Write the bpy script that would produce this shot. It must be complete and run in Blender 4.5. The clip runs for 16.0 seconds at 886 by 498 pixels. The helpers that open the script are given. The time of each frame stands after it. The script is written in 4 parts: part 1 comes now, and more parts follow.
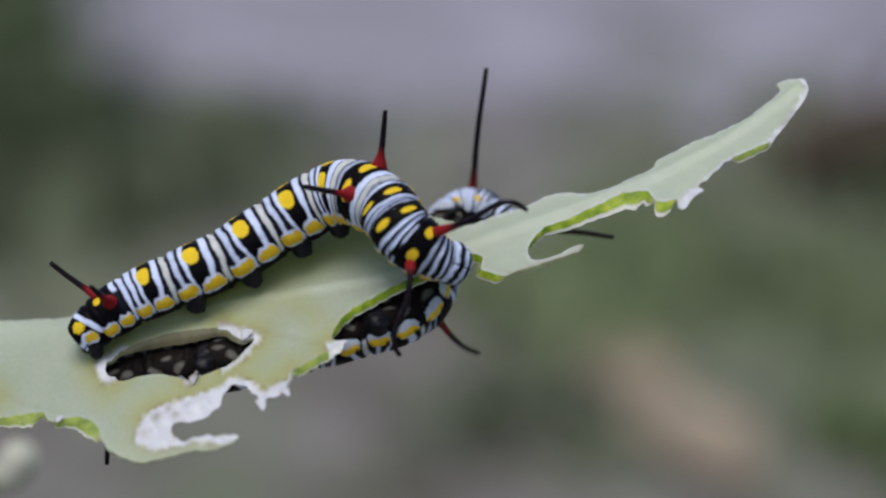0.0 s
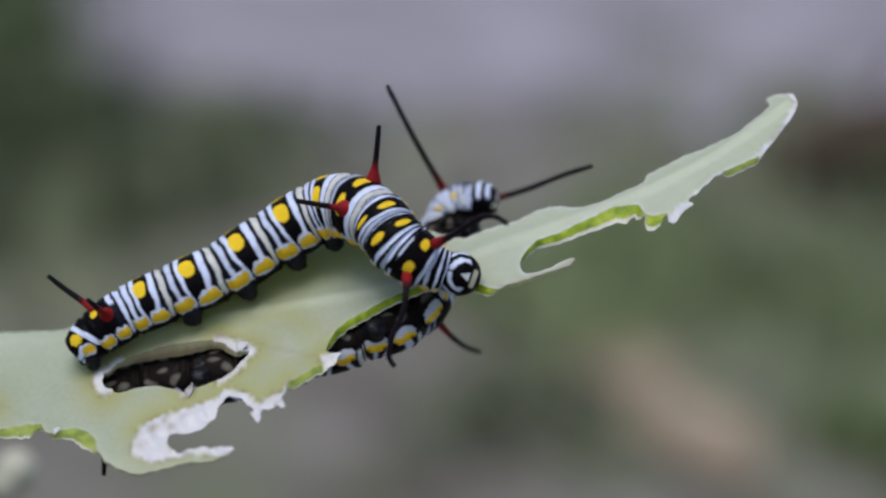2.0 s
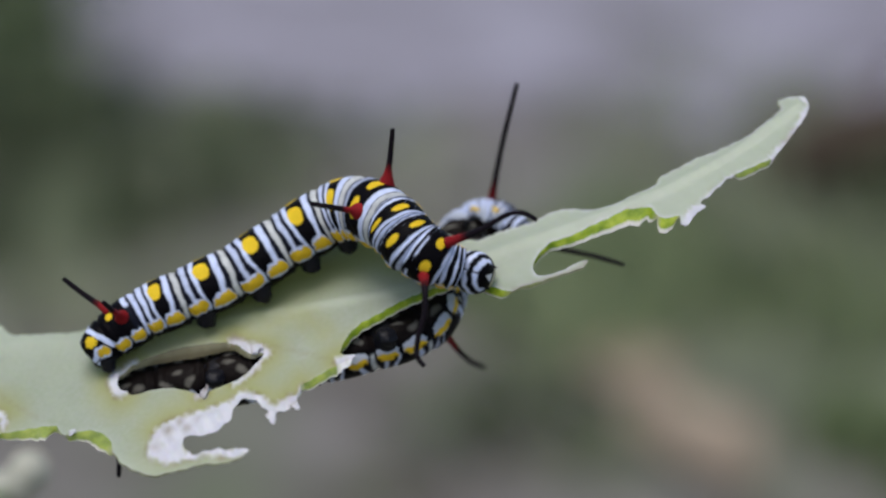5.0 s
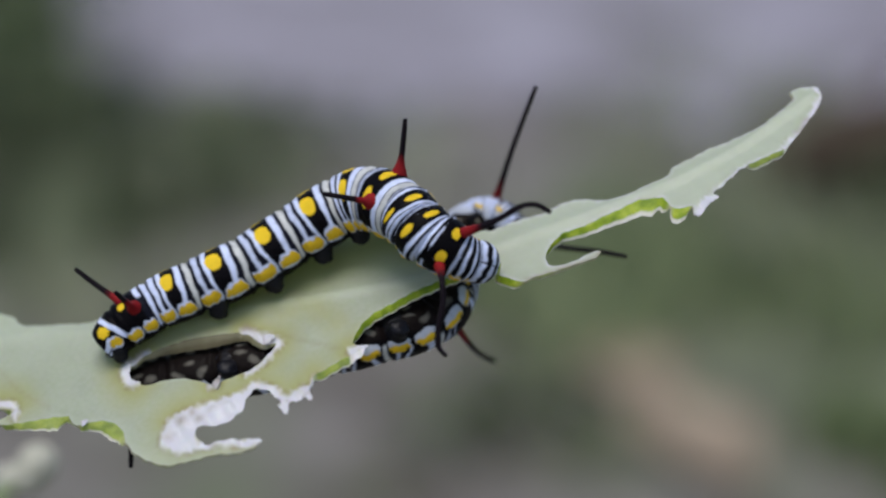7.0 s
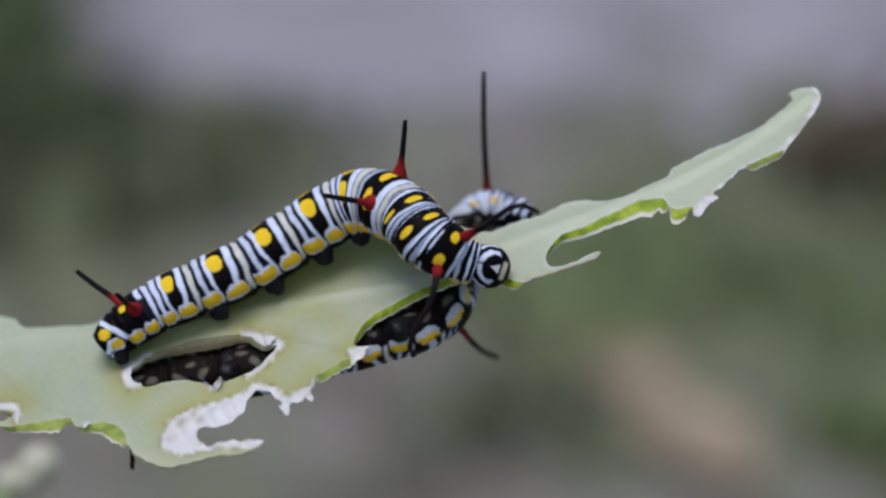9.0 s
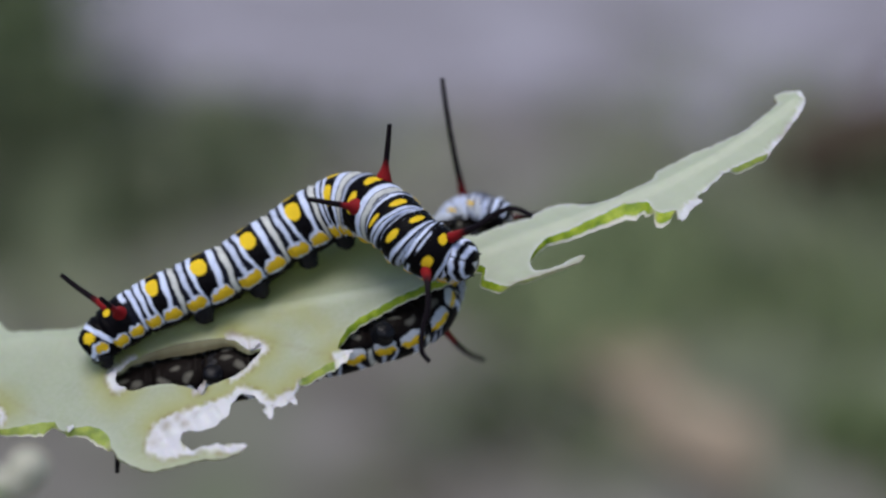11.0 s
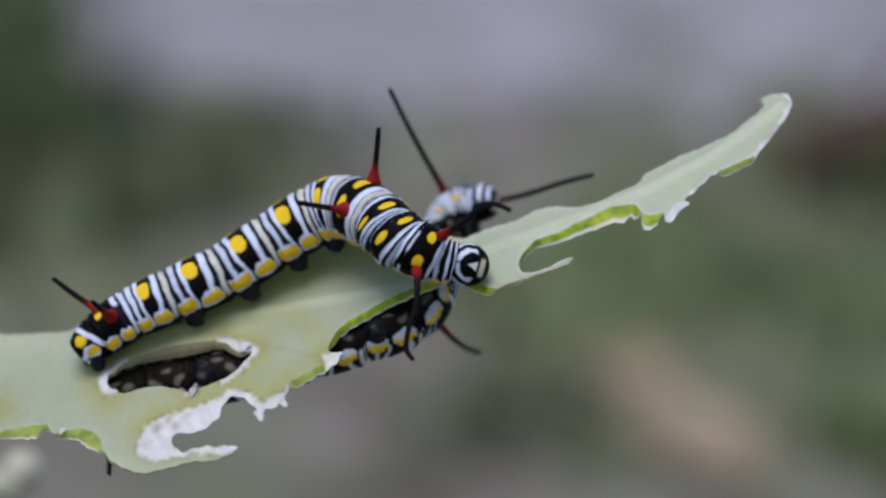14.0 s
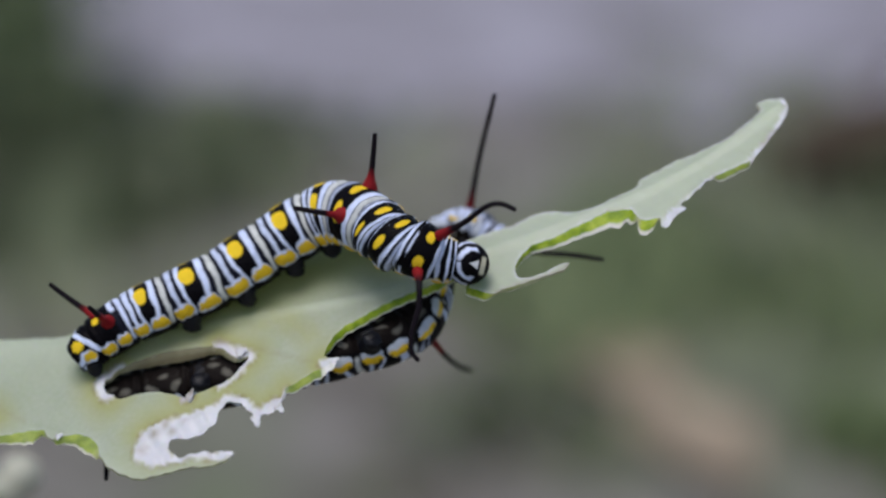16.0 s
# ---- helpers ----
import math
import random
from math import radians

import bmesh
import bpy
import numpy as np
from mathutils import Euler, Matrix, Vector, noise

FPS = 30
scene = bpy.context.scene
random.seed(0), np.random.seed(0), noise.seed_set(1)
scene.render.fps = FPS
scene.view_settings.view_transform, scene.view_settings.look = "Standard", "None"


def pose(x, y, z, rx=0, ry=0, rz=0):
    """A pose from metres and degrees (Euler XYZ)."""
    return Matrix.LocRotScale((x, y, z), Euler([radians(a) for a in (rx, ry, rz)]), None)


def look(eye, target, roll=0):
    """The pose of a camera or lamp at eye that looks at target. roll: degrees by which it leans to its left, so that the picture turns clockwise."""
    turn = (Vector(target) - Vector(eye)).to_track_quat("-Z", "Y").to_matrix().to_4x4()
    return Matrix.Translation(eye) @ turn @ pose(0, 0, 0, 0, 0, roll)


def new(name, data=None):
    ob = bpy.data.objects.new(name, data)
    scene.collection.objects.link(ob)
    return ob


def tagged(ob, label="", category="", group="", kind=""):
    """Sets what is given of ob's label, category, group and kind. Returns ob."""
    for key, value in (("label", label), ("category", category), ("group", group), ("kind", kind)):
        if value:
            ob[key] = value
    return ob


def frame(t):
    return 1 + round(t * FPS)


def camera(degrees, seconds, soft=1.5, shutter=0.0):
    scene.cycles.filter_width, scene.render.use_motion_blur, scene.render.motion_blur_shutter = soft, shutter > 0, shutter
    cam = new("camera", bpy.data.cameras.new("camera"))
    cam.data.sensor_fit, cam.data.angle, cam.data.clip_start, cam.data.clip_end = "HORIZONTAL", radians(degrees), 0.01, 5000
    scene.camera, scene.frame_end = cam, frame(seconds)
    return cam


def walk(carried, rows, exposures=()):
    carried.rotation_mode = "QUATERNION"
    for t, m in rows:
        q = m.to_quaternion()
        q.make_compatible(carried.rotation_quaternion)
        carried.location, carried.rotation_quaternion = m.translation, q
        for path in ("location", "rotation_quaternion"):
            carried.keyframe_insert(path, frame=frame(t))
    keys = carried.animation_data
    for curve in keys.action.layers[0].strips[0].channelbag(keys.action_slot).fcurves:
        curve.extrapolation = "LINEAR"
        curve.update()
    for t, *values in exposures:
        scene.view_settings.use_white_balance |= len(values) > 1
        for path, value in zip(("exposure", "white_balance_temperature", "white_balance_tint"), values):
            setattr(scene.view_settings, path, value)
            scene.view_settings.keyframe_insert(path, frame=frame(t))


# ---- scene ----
cam = camera(26.0, 16.0, soft=2.45)
STILL = pose(0, 0, 0.5, 75, 0, 0)
walk(cam, [(0.0, STILL), (16.0, STILL)])
cam.data.dof.use_dof = True
cam.data.dof.focus_distance = 0.1675
cam.data.dof.aperture_fstop = 10.5

# ---- light: shade under a bright overcast sky ----
world = bpy.data.worlds.new("sky")
scene.world = world
world.use_nodes = True
wn = world.node_tree.nodes
sky = wn.new("ShaderNodeTexSky")
sky.sky_type = "NISHITA"
sky.sun_disc = False
sky.sun_elevation = radians(55)
sky.sun_rotation = radians(200)
wn["Background"].inputs["Strength"].default_value = 0.11
world.node_tree.links.new(sky.outputs[0], wn["Background"].inputs["Color"])
sun = new("sun", bpy.data.lights.new("sun", "SUN"))
sun.data.energy, sun.data.angle, sun.data.color = 2.3, radians(35), (1.0, 0.96, 0.91)
sun.matrix_world = look((0, 0, 3), (0.42, 0.75, 0))
scene.view_settings.exposure = 0.11

# ---- the close-up's own axes: millimetres right, away and up, seen from the camera ----
MM = 0.001
RIG = pose(0, 0, 0.5, -15, 0, 0) @ Matrix.Translation((0, 0.1733, 0))


# ---- materials ----
def material(name, rough=0.6, metal=0.0):
    m = bpy.data.materials.new(name)
    m.use_nodes = True
    b = m.node_tree.nodes["Principled BSDF"]
    b.inputs["Roughness"].default_value = rough
    b.inputs["Metallic"].default_value = metal
    return m, m.node_tree.nodes, m.node_tree.links, b


def noise_node(n, l, scale, detail=4.0, coords="Object"):
    tc = n.new("ShaderNodeTexCoord")
    t = n.new("ShaderNodeTexNoise")
    t.inputs["Scale"].default_value = scale
    t.inputs["Detail"].default_value = detail
    l.new(tc.outputs[coords], t.inputs["Vector"])
    return t


def ramp(n, l, source, stops):
    r = n.new("ShaderNodeValToRGB")
    e = r.color_ramp.elements
    e[0].position, e[0].color = stops[0][0], (*stops[0][1], 1)
    e[1].position, e[1].color = stops[-1][0], (*stops[-1][1], 1)
    for p, c in stops[1:-1]:
        x = e.new(p)
        x.color = (*c, 1)
    l.new(source, r.inputs["Fac"])
    return r


def mixed(n, l, fac, a, b, blend="MIX"):
    m = n.new("ShaderNodeMix")
    m.data_type = "RGBA"
    m.blend_type = blend
    for socket, v in ((m.inputs["Factor"], fac), (m.inputs["A"], a), (m.inputs["B"], b)):
        if isinstance(v, (int, float)):
            socket.default_value = v
        elif isinstance(v, tuple):
            socket.default_value = (*v, 1)
        else:
            l.new(v, socket)
    return m.outputs["Result"]


def bumped(n, l, b, height, strength, distance):
    k = n.new("ShaderNodeBump")
    k.inputs["Strength"].default_value = strength
    k.inputs["Distance"].default_value = distance
    l.new(height, k.inputs["Height"])
    l.new(k.outputs["Normal"], b.inputs["Normal"])


def skin_material():
    m, n, l, b = material("caterpillar skin", 0.5)
    b.inputs["Specular IOR Level"].default_value = 0.055
    at = n.new("ShaderNodeAttribute")
    at.attribute_name = "skin"
    fine = noise_node(n, l, 900, 6)
    r = ramp(n, l, fine.outputs["Fac"], [(0.3, (0.86, 0.86, 0.88)), (0.65, (1, 1, 1))])
    l.new(mixed(n, l, 1.0, at.outputs["Color"], r.outputs["Color"], "MULTIPLY"), b.inputs["Base Color"])
    b.inputs["Subsurface Weight"].default_value = 0.06
    b.inputs["Subsurface Radius"].default_value = (0.0006, 0.0005, 0.0004)
    folds = noise_node(n, l, 2600, 3)
    bumped(n, l, b, folds.outputs["Fac"], 0.35, 0.00008)
    return m


def leaf_material():
    m, n, l, b = material("leaf blade", 0.48)
    b.inputs["Specular IOR Level"].default_value = 0.85
    at = n.new("ShaderNodeAttribute")
    at.attribute_name = "wear"
    sep = n.new("ShaderNodeSeparateColor")
    l.new(at.outputs["Color"], sep.inputs["Color"])
    big = noise_node(n, l, 110, 4)
    green = ramp(n, l, big.outputs["Fac"], [(0.3, (0.465, 0.505, 0.405)), (0.55, (0.535, 0.575, 0.485)), (0.75, (0.58, 0.615, 0.545))])
    speck = noise_node(n, l, 2200, 5)
    sp = ramp(n, l, speck.outputs["Fac"], [(0.32, (0.90, 0.92, 0.87)), (0.66, (1.04, 1.03, 1.03))])
    c = mixed(n, l, 1.0, green.outputs["Color"], sp.outputs["Color"], "MULTIPLY")
    c = mixed(n, l, sep.outputs["Blue"], c, (0.63, 0.68, 0.58))
    c = mixed(n, l, sep.outputs["Green"], c, (0.47, 0.46, 0.16))
    paper = ramp(n, l, noise_node(n, l, 330, 3).outputs["Fac"], [(0.30, (0.42, 0.36, 0.30)), (0.40, (0.72, 0.69, 0.71)), (0.50, (0.90, 0.90, 0.96))])
    c = mixed(n, l, sep.outputs["Red"], c, paper.outputs["Color"])
    c = mixed(n, l, at.outputs["Alpha"], c, (0.33, 0.26, 0.15))
    l.new(c, b.inputs["Base Color"])
    through_leaf = n.new("ShaderNodeBsdfTranslucent")
    l.new(mixed(n, l, sep.outputs["Red"], (0.52, 0.62, 0.20), (0.6, 0.58, 0.60)), through_leaf.inputs["Color"])
    both = n.new("ShaderNodeMixShader")
    both.inputs["Fac"].default_value = 0.42
    l.new(b.outputs["BSDF"], both.inputs[1])
    l.new(through_leaf.outputs["BSDF"], both.inputs[2])
    l.new(both.outputs["Shader"], n["Material Output"].inputs["Surface"])
    b.inputs["Subsurface Weight"].default_value = 0.08
    b.inputs["Subsurface Radius"].default_value = (0.0008, 0.0012, 0.0004)
    bumped(n, l, b, noise_node(n, l, 1100, 4).outputs["Fac"], 0.22, 0.00006)
    return m


def plain_material(name, stops, scale, rough=0.6, bump=0.3, distance=0.0001, detail=5):
    m, n, l, b = material(name, rough)
    b.inputs["Specular IOR Level"].default_value = 0.3
    t = noise_node(n, l, scale, detail)
    l.new(ramp(n, l, t.outputs["Fac"], stops).outputs["Color"], b.inputs["Base Color"])
    bumped(n, l, b, noise_node(n, l, scale * 3, 5).outputs["Fac"], bump, distance)
    return m


def rim_material():
    m, n, l, b = material("chewed leaf flesh", 0.45)
    at = n.new("ShaderNodeAttribute")
    at.attribute_name = "rim"
    sep = n.new("ShaderNodeSeparateColor")
    l.new(at.outputs["Color"], sep.inputs["Color"])
    flesh = ramp(n, l, noise_node(n, l, 900, 5).outputs["Fac"], [(0.3, (0.12, 0.20, 0.008)), (0.5, (0.23, 0.32, 0.016)), (0.7, (0.38, 0.45, 0.05))])
    tan = ramp(n, l, noise_node(n, l, 700, 5).outputs["Fac"], [(0.3, (0.34, 0.33, 0.19)), (0.7, (0.50, 0.49, 0.34))])
    c = mixed(n, l, sep.outputs["Red"], tan.outputs["Color"], flesh.outputs["Color"])
    # blue: wilted brown, with the shade inside the hole painted in
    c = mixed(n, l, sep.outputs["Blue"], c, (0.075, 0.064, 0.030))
    l.new(mixed(n, l, sep.outputs["Green"], c, (0.74, 0.71, 0.72)), b.inputs["Base Color"])
    b.inputs["Specular IOR Level"].default_value = 0.2
    b.inputs["Subsurface Weight"].default_value = 0.15
    b.inputs["Subsurface Radius"].default_value = (0.0006, 0.0010, 0.0003)
    bumped(n, l, b, noise_node(n, l, 2600, 5).outputs["Fac"], 0.6, 0.00012)
    return m


def soil_material():
    m, n, l, b = material("bare soil, moss and litter", 0.95)
    earth = ramp(n, l, noise_node(n, l, 7, 6).outputs["Fac"], [(0.33, (0.088, 0.077, 0.063)), (0.5, (0.146, 0.132, 0.120)), (0.66, (0.228, 0.209, 0.202))])
    moss = ramp(n, l, noise_node(n, l, 9, 5).outputs["Fac"], [(0.33, (0.072, 0.090, 0.045)), (0.66, (0.158, 0.188, 0.108))])
    tc = n.new("ShaderNodeTexCoord")
    flat = n.new("ShaderNodeMapping")
    flat.inputs["Scale"].default_value = (1.0, 0.35, 1.0)
    flat.inputs["Location"].default_value = (2.98, 1.588, 0)
    l.new(tc.outputs["Object"], flat.inputs["Vector"])
    patch = n.new("ShaderNodeTexNoise")
    patch.inputs["Scale"].default_value = 5.5
    patch.inputs["Detail"].default_value = 4
    l.new(flat.outputs["Vector"], patch.inputs["Vector"])
    where = ramp(n, l, patch.outputs["Fac"], [(0.46, (0, 0, 0)), (0.66, (1, 1, 1))])
    l.new(mixed(n, l, where.outputs["Color"], earth.outputs["Color"], moss.outputs["Color"]), b.inputs["Base Color"])
    bumped(n, l, b, noise_node(n, l, 40, 6).outputs["Fac"], 0.7, 0.01)
    return m


SKIN = skin_material()
LEAF = leaf_material()
FLESH = rim_material()
STALK = plain_material("plant stalk", [(0.3, (0.20, 0.27, 0.12)), (0.7, (0.33, 0.40, 0.22))], 200, 0.6)
BUD = plain_material("pale bud", [(0.3, (0.42, 0.41, 0.33)), (0.7, (0.56, 0.55, 0.47))], 300, 0.6)
LEG = plain_material("dark leg skin", [(0.3, (0.003, 0.003, 0.005)), (0.7, (0.008, 0.008, 0.012))], 2500, 0.4)
LEG.node_tree.nodes["Principled BSDF"].inputs["Specular IOR Level"].default_value = 0.2
SOIL = soil_material()
PAVING = plain_material("pale concrete paving", [(0.36, (0.185, 0.168, 0.188)), (0.64, (0.34, 0.322, 0.38))], 4.5, 0.85, 0.3, 0.004)
GRASS = plain_material("grass blades", [(0.3, (0.16, 0.19, 0.105)), (0.5, (0.26, 0.285, 0.18)), (0.7, (0.36, 0.36, 0.26))], 5, 0.7)
GREEN = plain_material("green grass blades", [(0.3, (0.155, 0.205, 0.092)), (0.7, (0.285, 0.33, 0.18))], 5, 0.7)
SHRUB = plain_material("shrub leaves", [(0.3, (0.06, 0.08, 0.04)), (0.7, (0.12, 0.15, 0.075))], 20, 0.6)
DRY = plain_material("dry fallen leaf", [(0.3, (0.235, 0.18, 0.13)), (0.7, (0.36, 0.29, 0.215))], 30, 0.8)
BARK = plain_material("dark rotten wood", [(0.3, (0.035, 0.025, 0.018)), (0.7, (0.08, 0.06, 0.04))], 30, 0.9, 0.8, 0.004)


# ---- mesh helpers ----
def mesh_of(name, verts, faces, mat, smooth=True):
    me = bpy.data.meshes.new(name)
    me.from_pydata([tuple(v) for v in verts], [], faces)
    if smooth:
        me.polygons.foreach_set("use_smooth", [True] * len(me.polygons))
    me.materials.append(mat)
    me.update()
    return me


def part(name, me, parent, label=""):
    ob = new(name, me)
    ob.parent = parent
    return tagged(ob, label)


def colour(me, name, rgb):
    a = me.color_attributes.new(name, "FLOAT_COLOR", "POINT")
    rgba = np.ones((len(me.vertices), 4), np.float32)
    rgba[:, :np.shape(rgb)[-1]] = rgb
    a.data.foreach_set("color", rgba.ravel())


def catmull(rows, s):
    """Smooth values at the positions s along evenly numbered rows."""
    rows = np.asarray(rows, float)
    s = np.clip(np.asarray(s, float), 0, len(rows) - 1)
    i = np.minimum(s.astype(int), len(rows) - 2)
    f = (s - i)[:, None]
    p1, p2 = rows[i], rows[i + 1]
    p0 = np.where((i > 0)[:, None], rows[np.maximum(i - 1, 0)], 2 * p1 - p2)
    p3 = np.where((i + 2 < len(rows))[:, None], rows[np.minimum(i + 2, len(rows) - 1)], 2 * p2 - p1)
    return 0.5 * (2 * p1 + (p2 - p0) * f + (2 * p0 - 5 * p1 + 4 * p2 - p3) * f ** 2 + (3 * p1 - p0 - 3 * p2 + p3) * f ** 3)


def unit(v):
    return v / np.maximum(np.linalg.norm(v, axis=-1, keepdims=True), 1e-9)


def wobble(x, y, seed=0.0):
    """Cheap smooth noise, about -1 to 1."""
    return (np.sin(1.7 * x + 2.3 * y + seed) + np.sin(3.1 * x - 1.9 * y + 1.3 * seed) + np.sin(-2.3 * x + 4.3 * y + 2.1 * seed) + np.sin(5.3 * x + 3.7 * y + 0.7 * seed)) / 3


def ring_faces(rows, cols, cap_end=False):
    f = [(i * cols + j, i * cols + (j + 1) % cols, (i + 1) * cols + (j + 1) % cols, (i + 1) * cols + j) for i in range(rows - 1) for j in range(cols)]
    if cap_end:
        f.append(tuple(range((rows - 1) * cols, rows * cols)))
        f.append(tuple(reversed(range(cols))))
    return f


def tube(points, radii, rows=28, cols=14):
    """A tapering round rod along a bent line, closed at both ends. Also gives how far along each vertex lies."""
    fine = catmull(points, np.linspace(0, len(points) - 1, 200))
    run = np.r_[0, np.cumsum(np.linalg.norm(np.diff(fine, axis=0), axis=1))]
    pts = np.stack([np.interp(np.linspace(0, run[-1], rows), run, fine[:, q]) for q in range(3)], 1)
    rad = np.interp(np.linspace(0, 1, rows), np.linspace(0, 1, len(radii)), radii)
    tan = unit(np.gradient(pts, axis=0))
    side = unit(np.cross(tan, np.where(abs(tan[:, 1:2]) < 0.8, (0.0, 1.0, 0.0), (0.0, 0.0, 1.0))))
    up = np.cross(side, tan)
    a = np.linspace(0, 2 * math.pi, cols, endpoint=False)
    v = pts[:, None] + rad[:, None, None] * (np.cos(a)[None, :, None] * side[:, None] + np.sin(a)[None, :, None] * up[:, None])
    along = np.repeat(np.linspace(0, 1, rows), cols)
    return v.reshape(-1, 3), ring_faces(rows, cols, True), along


# ---- caterpillars ----
# the leaf blade's upper side
LEAF_UP = np.array((0.219, -0.7066, 0.7066))
LEAF_UP = LEAF_UP / np.linalg.norm(LEAF_UP)
BLACK = np.array((0.0024, 0.0018, 0.0030))
WHITE = np.array((0.625, 0.69, 0.90))
CREAM = np.array((0.60, 0.61, 0.60))
YELLOW = np.array((0.79, 0.535, 0.026))
RED = np.array((0.30, 0.018, 0.022))


def soft(x, edge, width):
    return np.clip((x - edge) / width + 0.5, 0, 1)


def band(f, lo, hi, w=0.02):
    return soft(f, lo, w) * (1 - soft(f, hi, w))


# pale stripes between one row of back spots and the next, by the segment behind them:
# from, to (in segments, counted from that segment's rear border), paint, and the angles from the back that they cover
PLAIN_GAP = ((0.685, 0.815, "white", 0, 118), (0.895, 1.015, "cream", 0, 118), (1.09, 1.20, "pale", 0, 118), (1.275, 1.37, "white", 0, 118))
GAPS = {
    1: ((0.70, 0.83, "white", 0, 30), (0.90, 1.03, "white", 0, 118), (1.09, 1.22, "white", 0, 118), (1.28, 1.385, "white", 0, 118)),
    2: PLAIN_GAP, 3: PLAIN_GAP, 4: PLAIN_GAP, 5: PLAIN_GAP,
    6: ((0.67, 0.83, "white", 0, 118), (0.87, 0.98, "cream", 0, 118), (1.01, 1.09, "grey", 0, 118), (1.12, 1.19, "grey", 0, 118)),
    7: ((0.70, 0.86, "white", 0, 118), (0.89, 0.99, "cream", 0, 118), (1.02, 1.11, "grey", 0, 118), (1.145, 1.23, "white", 0, 118)),
    8: ((0.70, 0.81, "white", 0, 118), (0.88, 0.97, "white", 0, 118), (1.04, 1.11, "white", 0, 118)),
    9: ((0.74, 0.86, "white", 0, 118), (0.94, 1.06, "white", 0, 118), (1.15, 1.21, "white", 0, 24), (1.14, 1.24, "white", 62, 122)),
    10: ((0.89, 1.00, "white", 0, 120), (1.115, 1.225, "white", 0, 120), (1.39, 1.50, "white", 0, 120)),
    11: ((0.71, 0.87, "white", 0, 120),)}
SPOT_AT = (0.48, 0.30, 0.48, 0.48, 0.48, 0.48, 0.48, 0.46, 0.49, 0.45, 0.56, 0.48, 0.48)


def skin_pattern(s, th, belly, seed):
    """Colours of the skin by the segment number s and the angle th from the back, in degrees."""
    seg = np.floor(s)
    a = abs(th)
    under = belly > 0.5
    paints = {"white": WHITE, "cream": CREAM, "grey": WHITE * 0.66, "pale": WHITE * 0.84}
    bend = 0.016 * wobble(s * 2.0, th * 0.03, seed) + 0.006 * wobble(s * 9.0, th * 0.10, seed + 3)
    f = s - seg + bend
    c = np.tile(BLACK, (len(s), 1))

    def lay(mask, rgb):
        c[:] = c * (1 - mask[:, None]) + rgb * mask[:, None]

    lay(soft(a, 128, 12), np.array((0.007, 0.0048, 0.0042)))
    # stripes, wider apart towards the sides, where the dark bands narrow
    gap = np.floor(s - 0.53)
    spread = 1 + 0.24 * np.clip((a - 64) / 36, 0, 1) ** 1.3 * (gap < 9)
    v = 1.03 + (s - gap + bend - 1.03) / spread
    low = 1 - soft(a, 116 - 18 * under * (seg >= 6), 8)
    for j, stripes in GAPS.items():
        here = (gap == j) & (s >= 1)
        if j not in (9, 10, 11):
            lay(band(v, stripes[0][0], stripes[-1][1], 0.03) * low * here * 0.8, np.array((0.009, 0.010, 0.019)))
        for lo, hi, paint, near, far in stripes:
            taper = (0.021 if j < 8 else 0.026 if j < 10 else 0.034) * np.clip((a - 40) / 45, 0, 1.4) * (far > 100)
            cover = (soft(a, near, 8) if near else 1.0) * (1 - soft(a, far, 8))
            fade = 1 - 0.12 * np.clip(wobble(s * 5, th * 0.06, seed + 8), 0, 1)
            lay(band(v, lo + taper, hi - taper, 0.03) * low * cover * here * fade, paints[paint])
    full = (seg >= 1) & (seg <= 10)
    neck = seg == 11
    # paired oval spots on the back
    at = np.array(SPOT_AT)[np.clip(seg, 0, 12).astype(int)]
    width = np.where(seg == 1, 0.09, np.where(seg == 10, 0.125, np.where(seg == 9, 0.115, np.where(seg >= 7, 0.10, 0.14))))
    tall = np.where(seg == 1, 10, np.where(seg == 10, 14.5, np.where(seg >= 8, 18.0, 20)))
    spot = (abs(f - at) / width) ** 2.4 + (abs(a - np.where(seg == 1, 24, 30.5)) / tall) ** 2.4
    lay((1 - soft(spot + 0.10 * wobble(s * 7, th * 0.12, seed), 1.0, 0.3)) * full, YELLOW)
    for centre in (0.22, 0.56):
        lay((1 - soft(((f - centre) / 0.11) ** 2 + ((a - 68) / 9) ** 2, 1, 0.3)) * neck, YELLOW)
    # tail shield: an oblique pale bar, a yellow saddle and pale streaks low on the sides
    tail = seg == 0
    lay(band(s + bend - 0.0042 * (a - 50), 0.79, 0.93) * (1 - soft(a, 96, 8)) * (s < 1.3), WHITE)
    lay((1 - soft(((f - 0.22) / 0.36) ** 2 + ((a - 96 + 30 * (f - 0.2)) / 15) ** 2, 1, 0.3)) * (1 - 0.9 * band(a + 22 * f, 101, 106, 3)) * tail, WHITE)
    lay((1 - soft(((f - 0.40) / 0.22) ** 2 + ((a - 78 + 60 * (f - 0.4)) / 5) ** 2, 1, 0.4)) * tail, WHITE)
    lay((1 - soft(((f - 0.05) / 0.10) ** 2 + ((a - 62) / 16) ** 2, 1, 0.4)) * tail, WHITE * 0.8)
    lay((1 - soft((abs(f - 0.57) / 0.20) ** 2 + (abs(a - 42 - 20 * (f - 0.5)) / 17) ** 2 + 0.30 * wobble(s * 13, th * 0.14, seed), 1, 0.3)) * tail, YELLOW)
